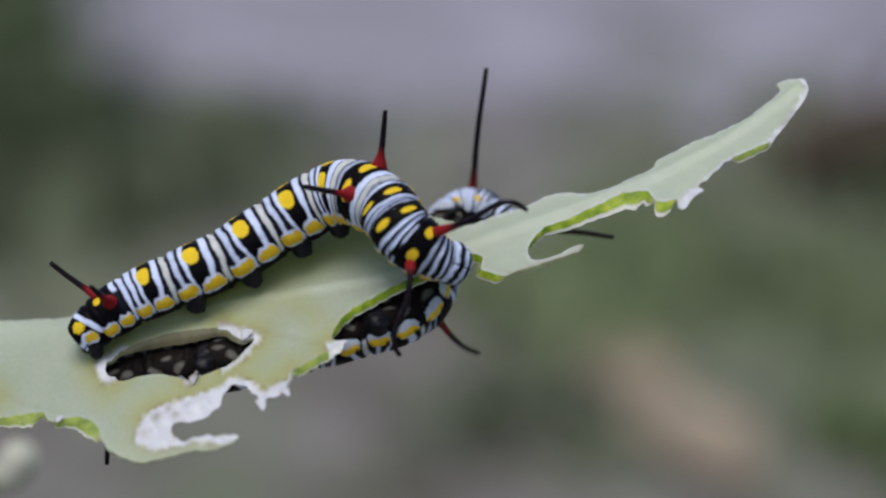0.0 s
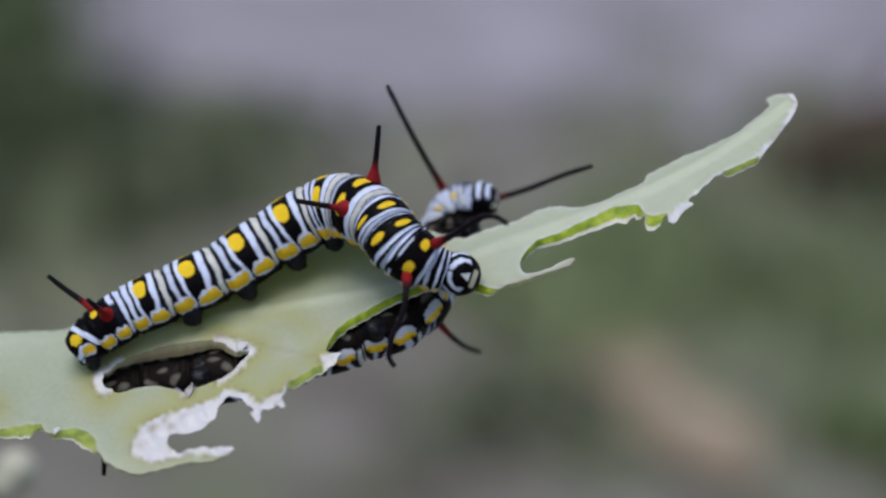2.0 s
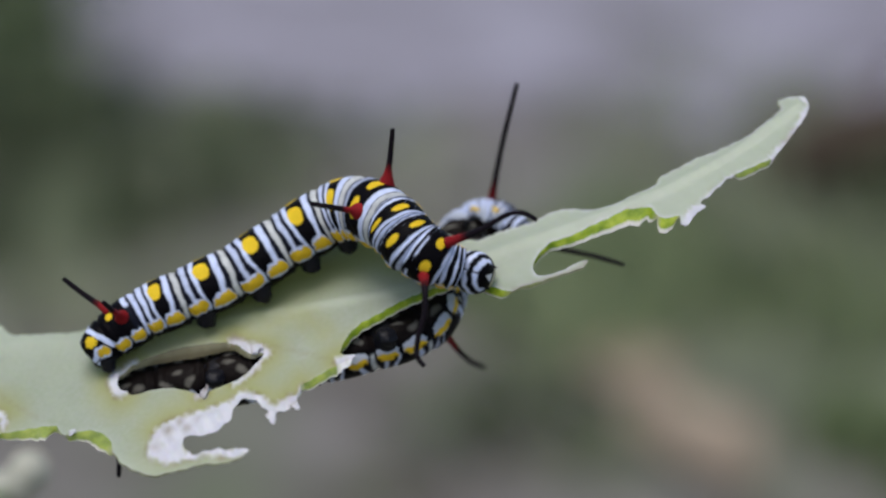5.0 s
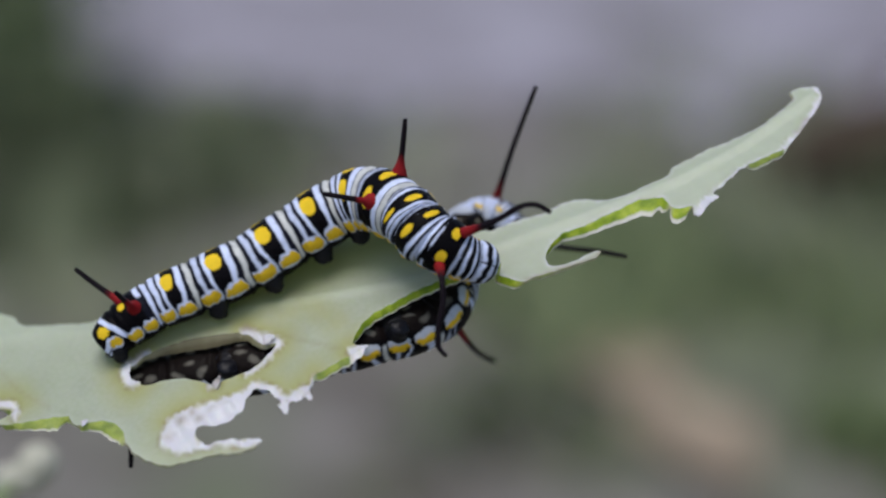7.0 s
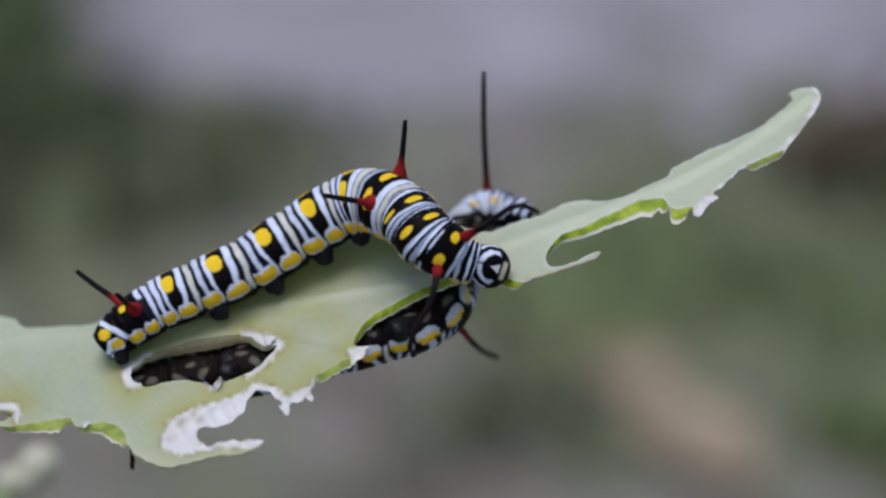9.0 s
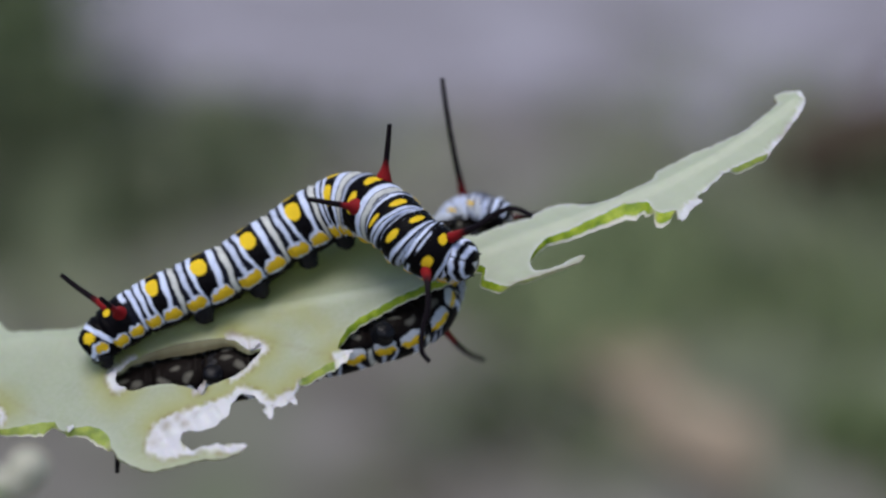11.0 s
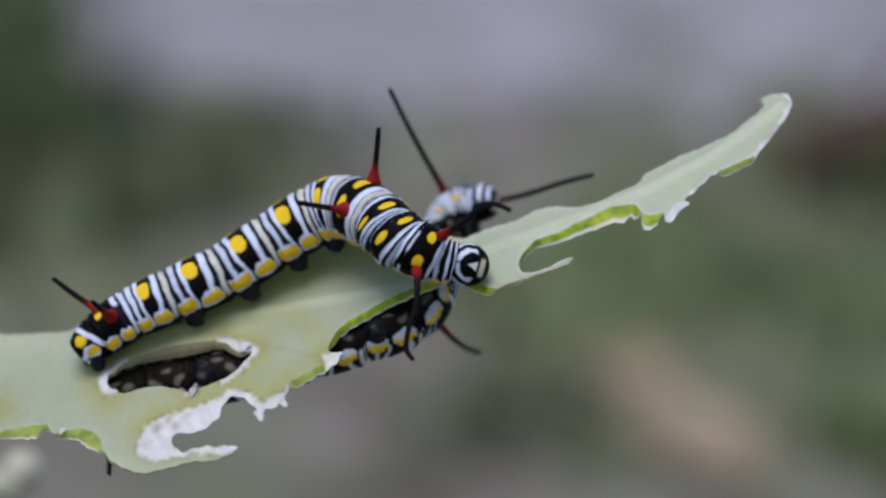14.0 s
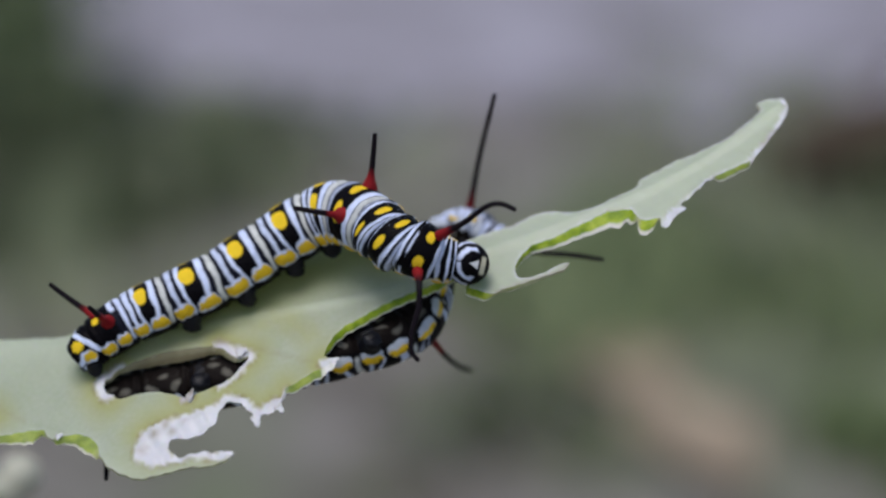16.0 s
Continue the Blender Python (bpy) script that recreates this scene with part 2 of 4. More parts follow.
    if under:
        lay(band(f, 0.04, 0.96, 0.06) * soft(a, 46, 24) * (1 - soft(a, 116, 6)) * (1 - 0.7 * band(f, 0.40, 0.47, 0.03)) * (seg >= 9) * 0.85, WHITE * 0.95)
        for lo, hi in ((0.10, 0.19), (0.38, 0.48), (0.66, 0.80)):
            lay(band(f, lo, hi, 0.03) * (1 - soft(a, 112, 6)) * neck, np.array((0.012, 0.013, 0.03)))
    # yellow blotches with thin pale rims along the sides
    side = np.where(seg == 11, 84, np.where(seg == 0, 88, 103)) + 3 * wobble(s * 6, s * 0 + 1, seed)
    for centre, half in ((0.19, 0.225), (0.665, 0.215)):
        lobes = 0.26 * np.cos((f - centre) * (15 if centre > 0.5 else 21) + 0.6)
        d = (abs(f - centre) / half) ** 2.6 + 9.0 * ((seg == 0) & (centre < 0.5))
        rough = 0.22 * wobble(s * 11, a * 0.13, seed + 6)
        if under:
            lay((1 - soft(d * 1.25 + (abs(a - side - 6) / 17) ** 3 + rough, 1.0, 0.25)) * (seg < 12), WHITE * (0.72, 0.70, 0.62))
            lay((1 - soft(d * 1.7 + ((a - side + 1) / np.where(seg >= 7, 7.5, 10)) ** 2 + lobes + rough, 1.0, 0.45)) * ((seg < 9) | ((centre < 0.5) & (seg < 12))), YELLOW * (0.95, 0.9, 1.0))
            for cut in (-0.16, 0.13):
                lay(band(f, centre + cut - 0.03, centre + cut + 0.03, 0.03) * (1 - soft(a, side - 2, 5)) * soft(a, side - 20, 4) * (seg < 9) * 0.9, BLACK)
        else:
            rise = np.where(a < side, 19, 16)
            lay((1 - soft(d + (abs(a - side) / rise) ** 2.4 + rough, 1.0, 0.2)) * (seg < 12), WHITE * 0.95)
            lay((1 - soft(d * 1.45 + (abs(a - side) / (rise - 5.0)) ** 2.4 + 1.25 * lobes + 1.4 * rough, 1.0, 0.3)) * (seg < 12), YELLOW * (0.95, 0.9, 1.0))
    # tiny pale warts on the dark bands
    speck = soft(wobble(s * 41, th * 1.31, seed + 1) * wobble(s * 29, th * 0.83, seed + 4), 0.92, 0.12)
    lay(speck * 0.75 * (seg >= 8) * (a < 100), WHITE * 0.9)
    # pale marks under the body
    for centre, wide, angle, tall_mark in ((0.24, 0.13, 143, 7), (0.74, 0.10, 148, 9), (0.50, 0.10, 168, 5)):
        d = ((f - centre) / wide) ** 2 + ((a - angle - 8 * wobble(s * 3, th * 0.01, seed)) / tall_mark) ** 2 + 0.35 * wobble(s * 9, th * 0.08, seed + 5)
        lay((1 - soft(d, 0.95, 1.5)) * (0.8 * belly), np.array((0.15, 0.14, 0.118)))
    return c


class Body:
    """The line of a caterpillar's body, one row for each segment border from the tail to the neck."""

    def __init__(self, rows, seed, belly):
        self.rows, self.seed, self.belly = np.asarray(rows, float), seed, belly

    def frames(self, s):
        r = catmull(self.rows, s)
        tan = unit(catmull(self.rows, np.clip(s + 0.06, 0, 12))[:, :3] - catmull(self.rows, np.clip(s - 0.06, 0, 12))[:, :3])
        back = r[:, 4:7] - (r[:, 4:7] * tan).sum(1)[:, None] * tan
        back = unit(back)
        return r[:, :3], r[:, 3], tan, back, np.cross(tan, back)

    def surface(self, s, th):
        """The skin at a segment number and an angle in degrees from the back."""
        p, r, tan, back, side = (q[0] for q in self.frames(np.array([s])))
        a = radians(th)
        out = math.cos(a) * back + math.sin(a) * side
        return p + r * out, out

    def segment_mesh(self, i):
        rows, cols = 80, 144
        lap = 0.0 if i == 0 else 0.10
        s = np.linspace(i - lap, i + 1, rows)
        p, r, tan, back, side = self.frames(s)
        f = s - i
        th = np.linspace(-180, 180, cols, endpoint=False)
        S, TH = np.meshgrid(s, th, indexing="ij")
        F = S - i
        folds = 0.018 * np.cos((F - 0.5) * 2 * math.pi * 5) * np.clip(abs(F - 0.5) * 5 - 0.9, 0, 1)
        crease = -0.055 * np.exp(-(np.minimum(abs(F), abs(F - 1)) / 0.07) ** 2)
        swell = 0.03 * np.exp(-((F - 0.5) / 0.28) ** 2)
        flange = 0.075 * np.exp(-((abs(TH) - 106) / 15) ** 2) * (0.45 + 0.55 * np.cos((F - 0.19) * 4 * math.pi))
        flat = -0.10 * np.exp(-((abs(TH) - 180) / 38) ** 2)
        lumps = 0.008 * wobble(S * 8, TH * 0.09, self.seed)
        R = r[:, None] * (1 + folds + crease + swell + flange + flat + lumps)
        R *= np.where(F < 0, 1 - 0.9 * abs(F), 1.0)
        if i == 0:
            R *= np.sqrt(np.clip(F / 0.16, 0.02, 1))
        if i == 11:
            R *= np.sqrt(np.clip((1.06 - F) / 0.14, 0.2, 1))
        A = np.radians(TH)[..., None]
        v = p[:, None] + R[..., None] * (np.cos(A) * back[:, None] + np.sin(A) * side[:, None])
        me = mesh_of("segment", v.reshape(-1, 3) * MM, ring_faces(rows, cols, True), SKIN)
        seg_s = np.where(F < 0, S + 0.0, np.minimum(S, i + 0.9999)).ravel()
        colour(me, "skin", skin_pattern(seg_s, TH.ravel(), self.belly, self.seed))
        return me

    def tentacle_mesh(self, points, thick, red):
        v, faces, along = tube(points, (thick, thick * 0.78, max(0.30, thick * 0.50), 0.275, 0.265, 0.255, 0.245, 0.235, 0.225, 0.19), 44, 14)
        v = v + 0.018 * np.stack([wobble(v[:, 0] * 4, v[:, 2] * 4, self.seed + q) for q in (0, 2, 4)], 1)
        me = mesh_of("tentacle", v * MM, faces, SKIN)
        t = soft(along + 0.04 * wobble(v[:, 0] * 3, v[:, 1] * 5), red, 0.12)[:, None]
        colour(me, "skin", RED * (0.85 - 0.35 * self.belly) * (1 - t) + np.array((0.010, 0.007, 0.010)) * t)
        return me

    def leg_mesh(self, s, th, length, thick, hook):
        base, out = self.surface(s, th)
        _, _, tan, back, side = (q[0] for q in self.frames(np.array([s])))
        down = -back
        p0 = base - 0.5 * out
        pts = [p0, p0 + length * 0.55 * (0.5 * out + 0.7 * down), p0 + length * (0.35 * out + 0.95 * down) + hook * tan]
        v, faces, _ = tube(pts, (thick, thick * 0.8, thick * 0.55, thick * 0.2), 14, 12)
        return mesh_of("leg", v * MM, faces, LEG)

    def proleg_mesh(self, s, th, thick, foot):
        """A stout leg from the belly to the leaf, broad at the root, with a flat gripping foot. foot: 1 stands on the leaf, -1 hangs below it."""
        base, out = self.surface(s, th)
        centre = self.frames(np.array([s]))[0][0]
        root = centre + 0.55 * (base - centre)
        way = unit(-foot * LEAF_UP + np.array((0.0, 0.0, -0.35 if foot > 0 else 0.0)) + 0.25 * out)
        gap = foot * (base[2] - base[1] - 0.31 * base[0] - 4.287) / 1.448
        reach = min(max((gap - (0.05 if foot > 0 else 0.75)) / max(-foot * float(way @ LEAF_UP), 0.3), 0.3), 0.85)
        tip = base + reach * way
        pts = [root, base - 0.2 * out, 0.5 * (base + tip), tip]
        v, faces, along = tube(pts, [thick * q for q in (1.5, 1.6, 1.5, 1.3, 1.08, 0.92, 0.84, 0.84, 0.78, 0.45)], 22, 16)
        v = v + 0.07 * thick * np.stack([wobble(v[:, 0] * 3, v[:, 2] * 3, self.seed + q) for q in (0, 2, 4)], 1)
        return mesh_of("proleg", v * MM, faces, LEG)

    def head_mesh(self, size, nod):
        """The head capsule at the neck: two lobes, banded, with a pale wedge on the face."""
        p, r, tan, back, side = (q[0] for q in self.frames(np.array([12.0])))
        a = radians(nod)
        fwd = math.cos(a) * tan + math.sin(a) * back
        up = math.cos(a) * back - math.sin(a) * tan
        rows, cols = 64, 96
        u = np.linspace(0.02, math.pi - 0.02, rows)
        w = np.linspace(0, 2 * math.pi, cols, endpoint=False)
        U, W = np.meshgrid(u, w, indexing="ij")
        x, y, z = np.cos(U), np.sin(U) * np.sin(W), np.sin(U) * np.cos(W)
        groove = 1 - 0.05 * np.exp(-(y / 0.08) ** 2) * (z > -0.3)
        snout = 1 - 0.16 * np.clip(x, 0, 1) ** 2 * np.clip(-z, 0, 1)
        v = p + size * 0.30 * tan + size * ((0.92 * x * snout)[..., None] * fwd + (1.0 * y * groove)[..., None] * side + (1.02 * z * groove)[..., None] * up)
        me = mesh_of("head", v.reshape(-1, 3) * MM, ring_faces(rows, cols, True), SKIN)
        # bands round a point low on the face
        fx, fz = math.cos(radians(12)), -math.sin(radians(12))
        ang = np.degrees(np.arccos(np.clip(x * fx + z * fz, -1, 1))) + 3 * wobble(y * 3, z * 3, self.seed)
        c = np.tile(BLACK, (rows * cols, 1))
        for lo, hi in ((37, 51), (68, 83), (100, 116)):
            m = (band(ang, lo, hi, 4) * soft(z + 0.5 * (1 - abs(y)), -0.1, 0.1) * soft(abs(y), 0.035, 0.03)).reshape(-1, 1)
            c = c * (1 - m) + WHITE * m
        tri = soft(z, -0.38, 0.04) * (1 - soft(z + 1.9 * abs(y), 0.04, 0.06)) * (x > 0)
        m = tri.reshape(-1, 1)
        c = c * (1 - m) + np.array((0.72, 0.72, 0.74)) * m
        lip = band(z, -0.74, -0.50, 0.05) * (1 - soft(abs(y), 0.42, 0.08)) * (x > 0)
        m = lip.reshape(-1, 1)
        c = c * (1 - m) + np.array((0.60, 0.56, 0.42)) * m
        colour(me, "skin", c)
        return me, p, fwd, up, side


def make_caterpillar(rows, seed, belly, tentacles, head_size, head_nod, foot, label):
    """A root with twelve body segments, a head, tentacles and legs as parts."""
    body = Body(rows, seed, belly)
    root = tagged(new("caterpillar"), label, "caterpillar", "caterpillars on the leaf")
    root.empty_display_size = 0.01
    segments = [part("segment", body.segment_mesh(i), root) for i in range(12)]
    horns = {}
    for name, i, points, thick, red in tentacles:
        horns[name] = part("tentacle", body.tentacle_mesh(points, thick, red), segments[i], "black tentacle with a red base")
    for i in (0, 3, 4, 5, 6):
        for side in (-1, 1):
            part("proleg", body.proleg_mesh(i + (0.42 if i == 0 else 0.24), side * (128 if i == 0 else 140), 0.72 if i == 0 else 1.05, foot), segments[i], "stout black proleg")
    for i in (9, 10, 11):
        for side in (-1, 1):
            part("leg", body.leg_mesh(i + 0.5, side * 148, 1.9, 0.30, 0.5), segments[i], "short pointed black leg")
    me, neck, fwd, up, side = body.head_mesh(head_size, head_nod)
    head = part("head", me, root, "black head with white bands")
    for y in (-1, 1):
        a = neck + head_size * (0.30 * np.array(body.frames(np.array([12.0]))[2][0]) + 0.56 * fwd - 0.55 * up + y * 0.5 * side)
        v, faces, _ = tube([a, a + 0.08 * fwd - 0.10 * up + 0.04 * y * side, a + 0.14 * fwd - 0.20 * up + 0.06 * y * side], (0.10, 0.08, 0.03), 10, 8)
        part("antenna", mesh_of("antenna", v * MM, faces, LEG), head)
    return root, segments, horns, head, body


UPPER_SPINE = [
    (-32.11, -4.20, -8.25, 1.54, -0.43, -0.42, 0.80),
    (-30.23, -4.50, -6.46, 2.14, -0.43, -0.42, 0.80),
    (-27.41, -4.10, -4.54, 2.39, -0.43, -0.42, 0.80),
    (-23.76, -3.80, -2.90, 2.54, -0.43, -0.42, 0.80),
    (-19.26, -3.40, -0.90, 2.65, -0.43, -0.42, 0.80),
    (-14.91, -2.90, 1.81, 2.76, -0.43, -0.42, 0.80),
    (-10.75, -3.16, 4.28, 2.86, -0.37, -0.51, 0.80),
    (-7.80, -4.52, 4.97, 2.88, -0.26, -0.63, 0.73),
    (-5.15, -7.29, 3.72, 2.69, -0.33, -0.85, 0.38),
    (-4.13, -8.46, 2.50, 2.58, -0.09, -0.97, 0.21),
    (-3.08, -9.09, 1.12, 2.60, 0.07, -1.00, 0.12),
    (-1.02, -9.20, -0.45, 2.20, 0.10, -1.00, 0.05),
    (0.25, -8.70, -0.98, 1.78, 0.10, -1.00, 0.00)]
UPPER_HORNS = [
    ("front_far", 10, [(-0.6, -11.0, 1.4), (2.17, -12.6, 2.41), (4.52, -13.2, 3.72), (5.9, -13.3, 3.85), (7.05, -13, 3.25)], 0.50, 0.20),
    ("front_near", 10, [(-2.75, -11.0, -1.3), (-2.75, -13.2, -2.5), (-3.02, -13.6, -4.4), (-3.82, -13.6, -6.4), (-4.08, -13.6, -7.95), (-3.58, -13.4, -8.9)], 0.50, 0.17),
    ("mid_far", 7, [(-5.6, -6, 6.9), (-5.24, -7, 9.35), (-4.97, -8, 11.93)], 0.82, 0.34),
    ("mid_near", 7, [(-7.3, -7.4, 4.6), (-9.5, -9.2, 4.9), (-12.07, -10, 5.34)], 1.3, 0.46),
    ("rear_far", 1, [(-30.2, -5.5, -4.2), (-32.8, -5.2, -2.44), (-34.4, -5.2, -1.2)], 0.50, 0.27),
    ("rear_near", 1, [(-28.9, -6.0, -4.75), (-29.3, -8.2, -4.1), (-29.9, -10.4, -3.2)], 0.84, 0.6)]
LOWER_SPINE = [
    (-34.46, -2.20, -13.05, 0.71, 0.10, 0.74, -0.66),
    (-31.19, -2.20, -12.45, 2.02, 0.10, 0.74, -0.66),
    (-26.09, -2.60, -11.21, 2.51, 0.10, 0.74, -0.66),
    (-21.49, -3.20, -10.37, 2.60, 0.10, 0.74, -0.66),
    (-16.66, -3.90, -9.48, 2.64, 0.10, 0.74, -0.66),
    (-11.65, -4.30, -8.15, 2.54, 0.10, 0.74, -0.66),
    (-7.07, -4.30, -7.00, 2.49, 0.15, 0.74, -0.64),
    (-2.90, -3.20, -5.60, 2.45, 0.30, 0.74, -0.55),
    (-1.00, -0.50, -3.30, 2.35, 0.55, 0.80, -0.20),
    (-0.35, 3.60, 0.60, 2.40, 0.30, 0.92, 0.12),
    (1.45, 5.30, 2.80, 2.45, -0.15, 0.82, 0.52),
    (3.30, 5.20, 3.36, 2.32, 0.00, 0.55, 0.83),
    (4.70, 4.60, 3.00, 1.85, 0.20, 0.25, 0.95)]
LOWER_HORNS = [
    ("front_near", 10, [(2.75, 6.0, 5.0), (2.8, 5.0, 5.94), (3.2, 2.5, 10.93), (3.95, 1.0, 16.45)], 0.5, 0.20),
    ("front_far", 10, [(3.6, 7.2, 3.4), (5.80, 6.4, 2.48), (9.15, 3.5, 1.82), (12.70, 2, 1.50), (15.5, 1, 1.07)], 0.5, 0.32),
    ("mid", 7, [(-0.7, -2, -6.0), (0.83, 2.5, -8.05), (2.02, 6, -9.2), (3.33, 8.5, -9.85)], 0.48, 0.34),
    ("rear", 1, [(-30.17, -2, -14.0), (-29.79, -3, -17.0), (-29.66, -4, -18.99)], 0.40, 0.25)]
upper, upper_segments, upper_horns, upper_head, upper_body = make_caterpillar(
    UPPER_SPINE, 1.0, 0.2, UPPER_HORNS, 1.92, 5, 1, "black, white and yellow banded caterpillar arched on a chewed leaf")
lower, lower_segments, lower_horns, lower_head, _ = make_caterpillar(
    LOWER_SPINE, 7.0, 1.0, LOWER_HORNS, 1.75, 5, -1, "banded caterpillar hanging under the leaf, its front curled up")


# ---- the chewed leaf ----
TOP_EDGE = [(-53.75, -5.67), (-47.53, -5.21), (-43.53, -5.47), (-41.73, -5.75), (-40.50, -6.60), (-37.12, -6.41), (-33.12, -5.97), (-24.94, -1.75), (-14.69, 2.12), (-8.47, 3.67), (-2.24, 3.21), (2.31, 2.11), (4.07, 2.81), (7.31, 3.76), (9.33, 4.76), (10.81, 5.01), (12.73, 4.87), (14.78, 5.21), (16.29, 6.11), (18.32, 7.00), (18.93, 7.83), (22.25, 9.53), (25.22, 10.72), (27.24, 11.73), (29.92, 13.96), (29.86, 14.72), (30.57, 15.08), (31.98, 15.19), (32.43, 14.57)]
TIP_EDGE = [(31.82, 13.17), (30.41, 11.40), (28.64, 9.46), (25.30, 7.99), (23.35, 6.50), (22.0, 5.45), (22.4, 4.95), (21.4, 4.35), (20.65, 3.35), (20.2, 3.6), (20.2, 4.30), (19.6, 4.25), (18.9, 4.05), (18.4, 4.25), (18.0, 4.7), (17.77, 5.10), (17.04, 5.03), (15.59, 4.74), (13.62, 3.89), (10.65, 2.52), (8.78, 1.82), (7.67, 0.69), (7.33, -0.29), (7.65, -0.83), (8.41, -0.93), (9.85, -0.49), (11.26, 0.24), (12.12, 0.34), (11.61, -0.24), (9.98, -0.78), (8.05, -1.36), (6.21, -1.95), (5.29, -2.33), (3.23, -1.76), (3.50, -0.69), (2.37, -0.30)]
LOW_EDGE = [(0.54, -1.33), (-3.45, -2.86), (-5.99, -4.17), (-7.79, -5.14), (-8.97, -6.19), (-9.58, -7.60), (-8.09, -7.99), (-9.43, -8.56), (-11.23, -9.46), (-12.83, -10.39), (-12.96, -11.20), (-13.75, -12.28), (-14.71, -12.48), (-14.99, -13.62), (-15.58, -12.50), (-16.43, -11.89), (-17.75, -11.56), (-18.58, -12.12), (-18.76, -13.10), (-19.74, -14.00), (-21.26, -14.47), (-22.71, -14.68), (-22.81, -15.38), (-21.74, -15.95), (-19.93, -15.56), (-18.00, -15.42), (-16.83, -15.47), (-17.53, -16.09), (-19.30, -16.65), (-21.23, -16.79), (-23.10, -17.35), (-25.02, -17.66), (-26.80, -17.38), (-28.06, -16.78), (-28.95, -15.95), (-29.45, -14.95), (-30.5, -14.42), (-31.7, -14.40), (-32.9, -14.75), (-33.7, -14.85), (-34.5, -14.15), (-36.0, -14.20), (-38.30, -14.66), (-40.5, -14.95), (-42.59, -14.84), (-50.85, -14.49)]
HOLE = [(-29.50, -10.10), (-28.34, -8.95), (-26.59, -8.17), (-24.10, -7.42), (-21.55, -7.05), (-19.51, -6.88), (-18.42, -7.44), (-17.38, -7.71), (-16.35, -7.88), (-16.79, -8.49), (-17.69, -9.43), (-18.63, -10.04), (-20.07, -10.62), (-21.60, -11.24), (-23.05, -10.99), (-24.61, -10.79), (-26.13, -10.96), (-27.80, -11.45), (-28.83, -11.15), (-29.51, -10.61)]
SMALL_HOLE = [(-42.50, -14.25), (-41.6, -13.75), (-40.3, -13.68), (-39.85, -13.95), (-40.5, -14.40), (-41.8, -14.60)]
# a dried papery patch, and dried stretches: half width, then a line of x, z
DRY_PATCH = [(-25.95, -15.5), (-25.6, -14.6), (-25.1, -13.9), (-23.9, -13.25), (-22.1, -12.6), (-20.4, -12.2), (-18.5, -11.6), (-17.9, -13.3), (-20.0, -14.6), (-22.6, -15.2), (-22.5, -16.0), (-22.7, -16.5), (-24.0, -16.8), (-25.6, -16.3)]
DRY_LINES = [
    (0.45, [(-18.4, -11.7), (-17.6, -11.4), (-16.4, -11.8)]),
    (0.75, [(-16.2, -12.1), (-15.0, -12.9), (-14.2, -12.3), (-13.5, -11.9)]),
    (0.35, [(-12.9, -11.3), (-12.7, -10.6)]),
    (0.80, [(-29.7, -10.3), (-29.0, -10.9)]),
    (0.45, [(-29.2, -9.6), (-28.2, -8.9)]),
    (0.5, [(-19.3, -6.8), (-18.2, -7.2), (-17.0, -7.5), (-16.3, -7.7)]),
    (0.22, [(-16.5, -8.3), (-17.7, -9.6), (-18.8, -10.3)]),
    (0.35, [(-21.9, -11.3), (-21.4, -11.2)]),
    (0.30, [(-42.5, -13.8), (-41.5, -13.35), (-40.2, -13.3), (-39.5, -13.7), (-39.6, -14.3)]),
    (0.5, [(20.7, 3.7), (21.2, 4.4), (21.9, 4.95)]),
    (0.36, [(-9.7, -8.35), (-8.9, -8.1), (-8.1, -7.9)]),
    (0.36, [(-22.4, -16.0), (-20.0, -15.80), (-18.0, -15.65), (-17.0, -15.6)]),
    (0.30, [(32.0, 15.0), (32.31, 14.29), (31.55, 12.9), (30.2, 11.1), (28.6, 9.5)]),
    (0.18, [(25.0, 7.8), (23.4, 6.6), (22.3, 5.5)])]


def leaf_depth(x, z):
    """How far back the leaf lies: tilted, its tip bent a little forward."""
    return z - 0.31 * x - 4.287 - 0.26 * np.log1p(np.exp((x - 5) / 2.0))


def ragged(points, closed, step, rough, seed):
    """A chewed edge: the outline at even steps, a little toothed."""
    pts = np.array(points + points[:1] if closed else points)
    fine = catmull(pts, np.linspace(0, len(pts) - 1, len(pts) * 12))
    straight = np.stack([np.interp(np.linspace(0, len(pts) - 1, len(pts) * 12), np.arange(len(pts)), pts[:, q]) for q in (0, 1)], 1)
    fine = 0.35 * fine + 0.65 * straight
    d = np.r_[0, np.cumsum(np.linalg.norm(np.diff(fine, axis=0), axis=1))]
    n = max(int(d[-1] / step), 6)
    at = np.linspace(0, d[-1], n, endpoint=False)
    out = np.stack([np.interp(at, d, fine[:, q]) for q in (0, 1)], 1)
    tan = unit(np.gradient(out, axis=0))
    normal = np.stack([-tan[:, 1], tan[:, 0]], 1)
    jag = rough * (wobble(at * 2.1, at * 0.7, seed) + 0.7 * wobble(at * 6.3, at * 2.9, seed + 5))
    return out + normal * jag[:, None]


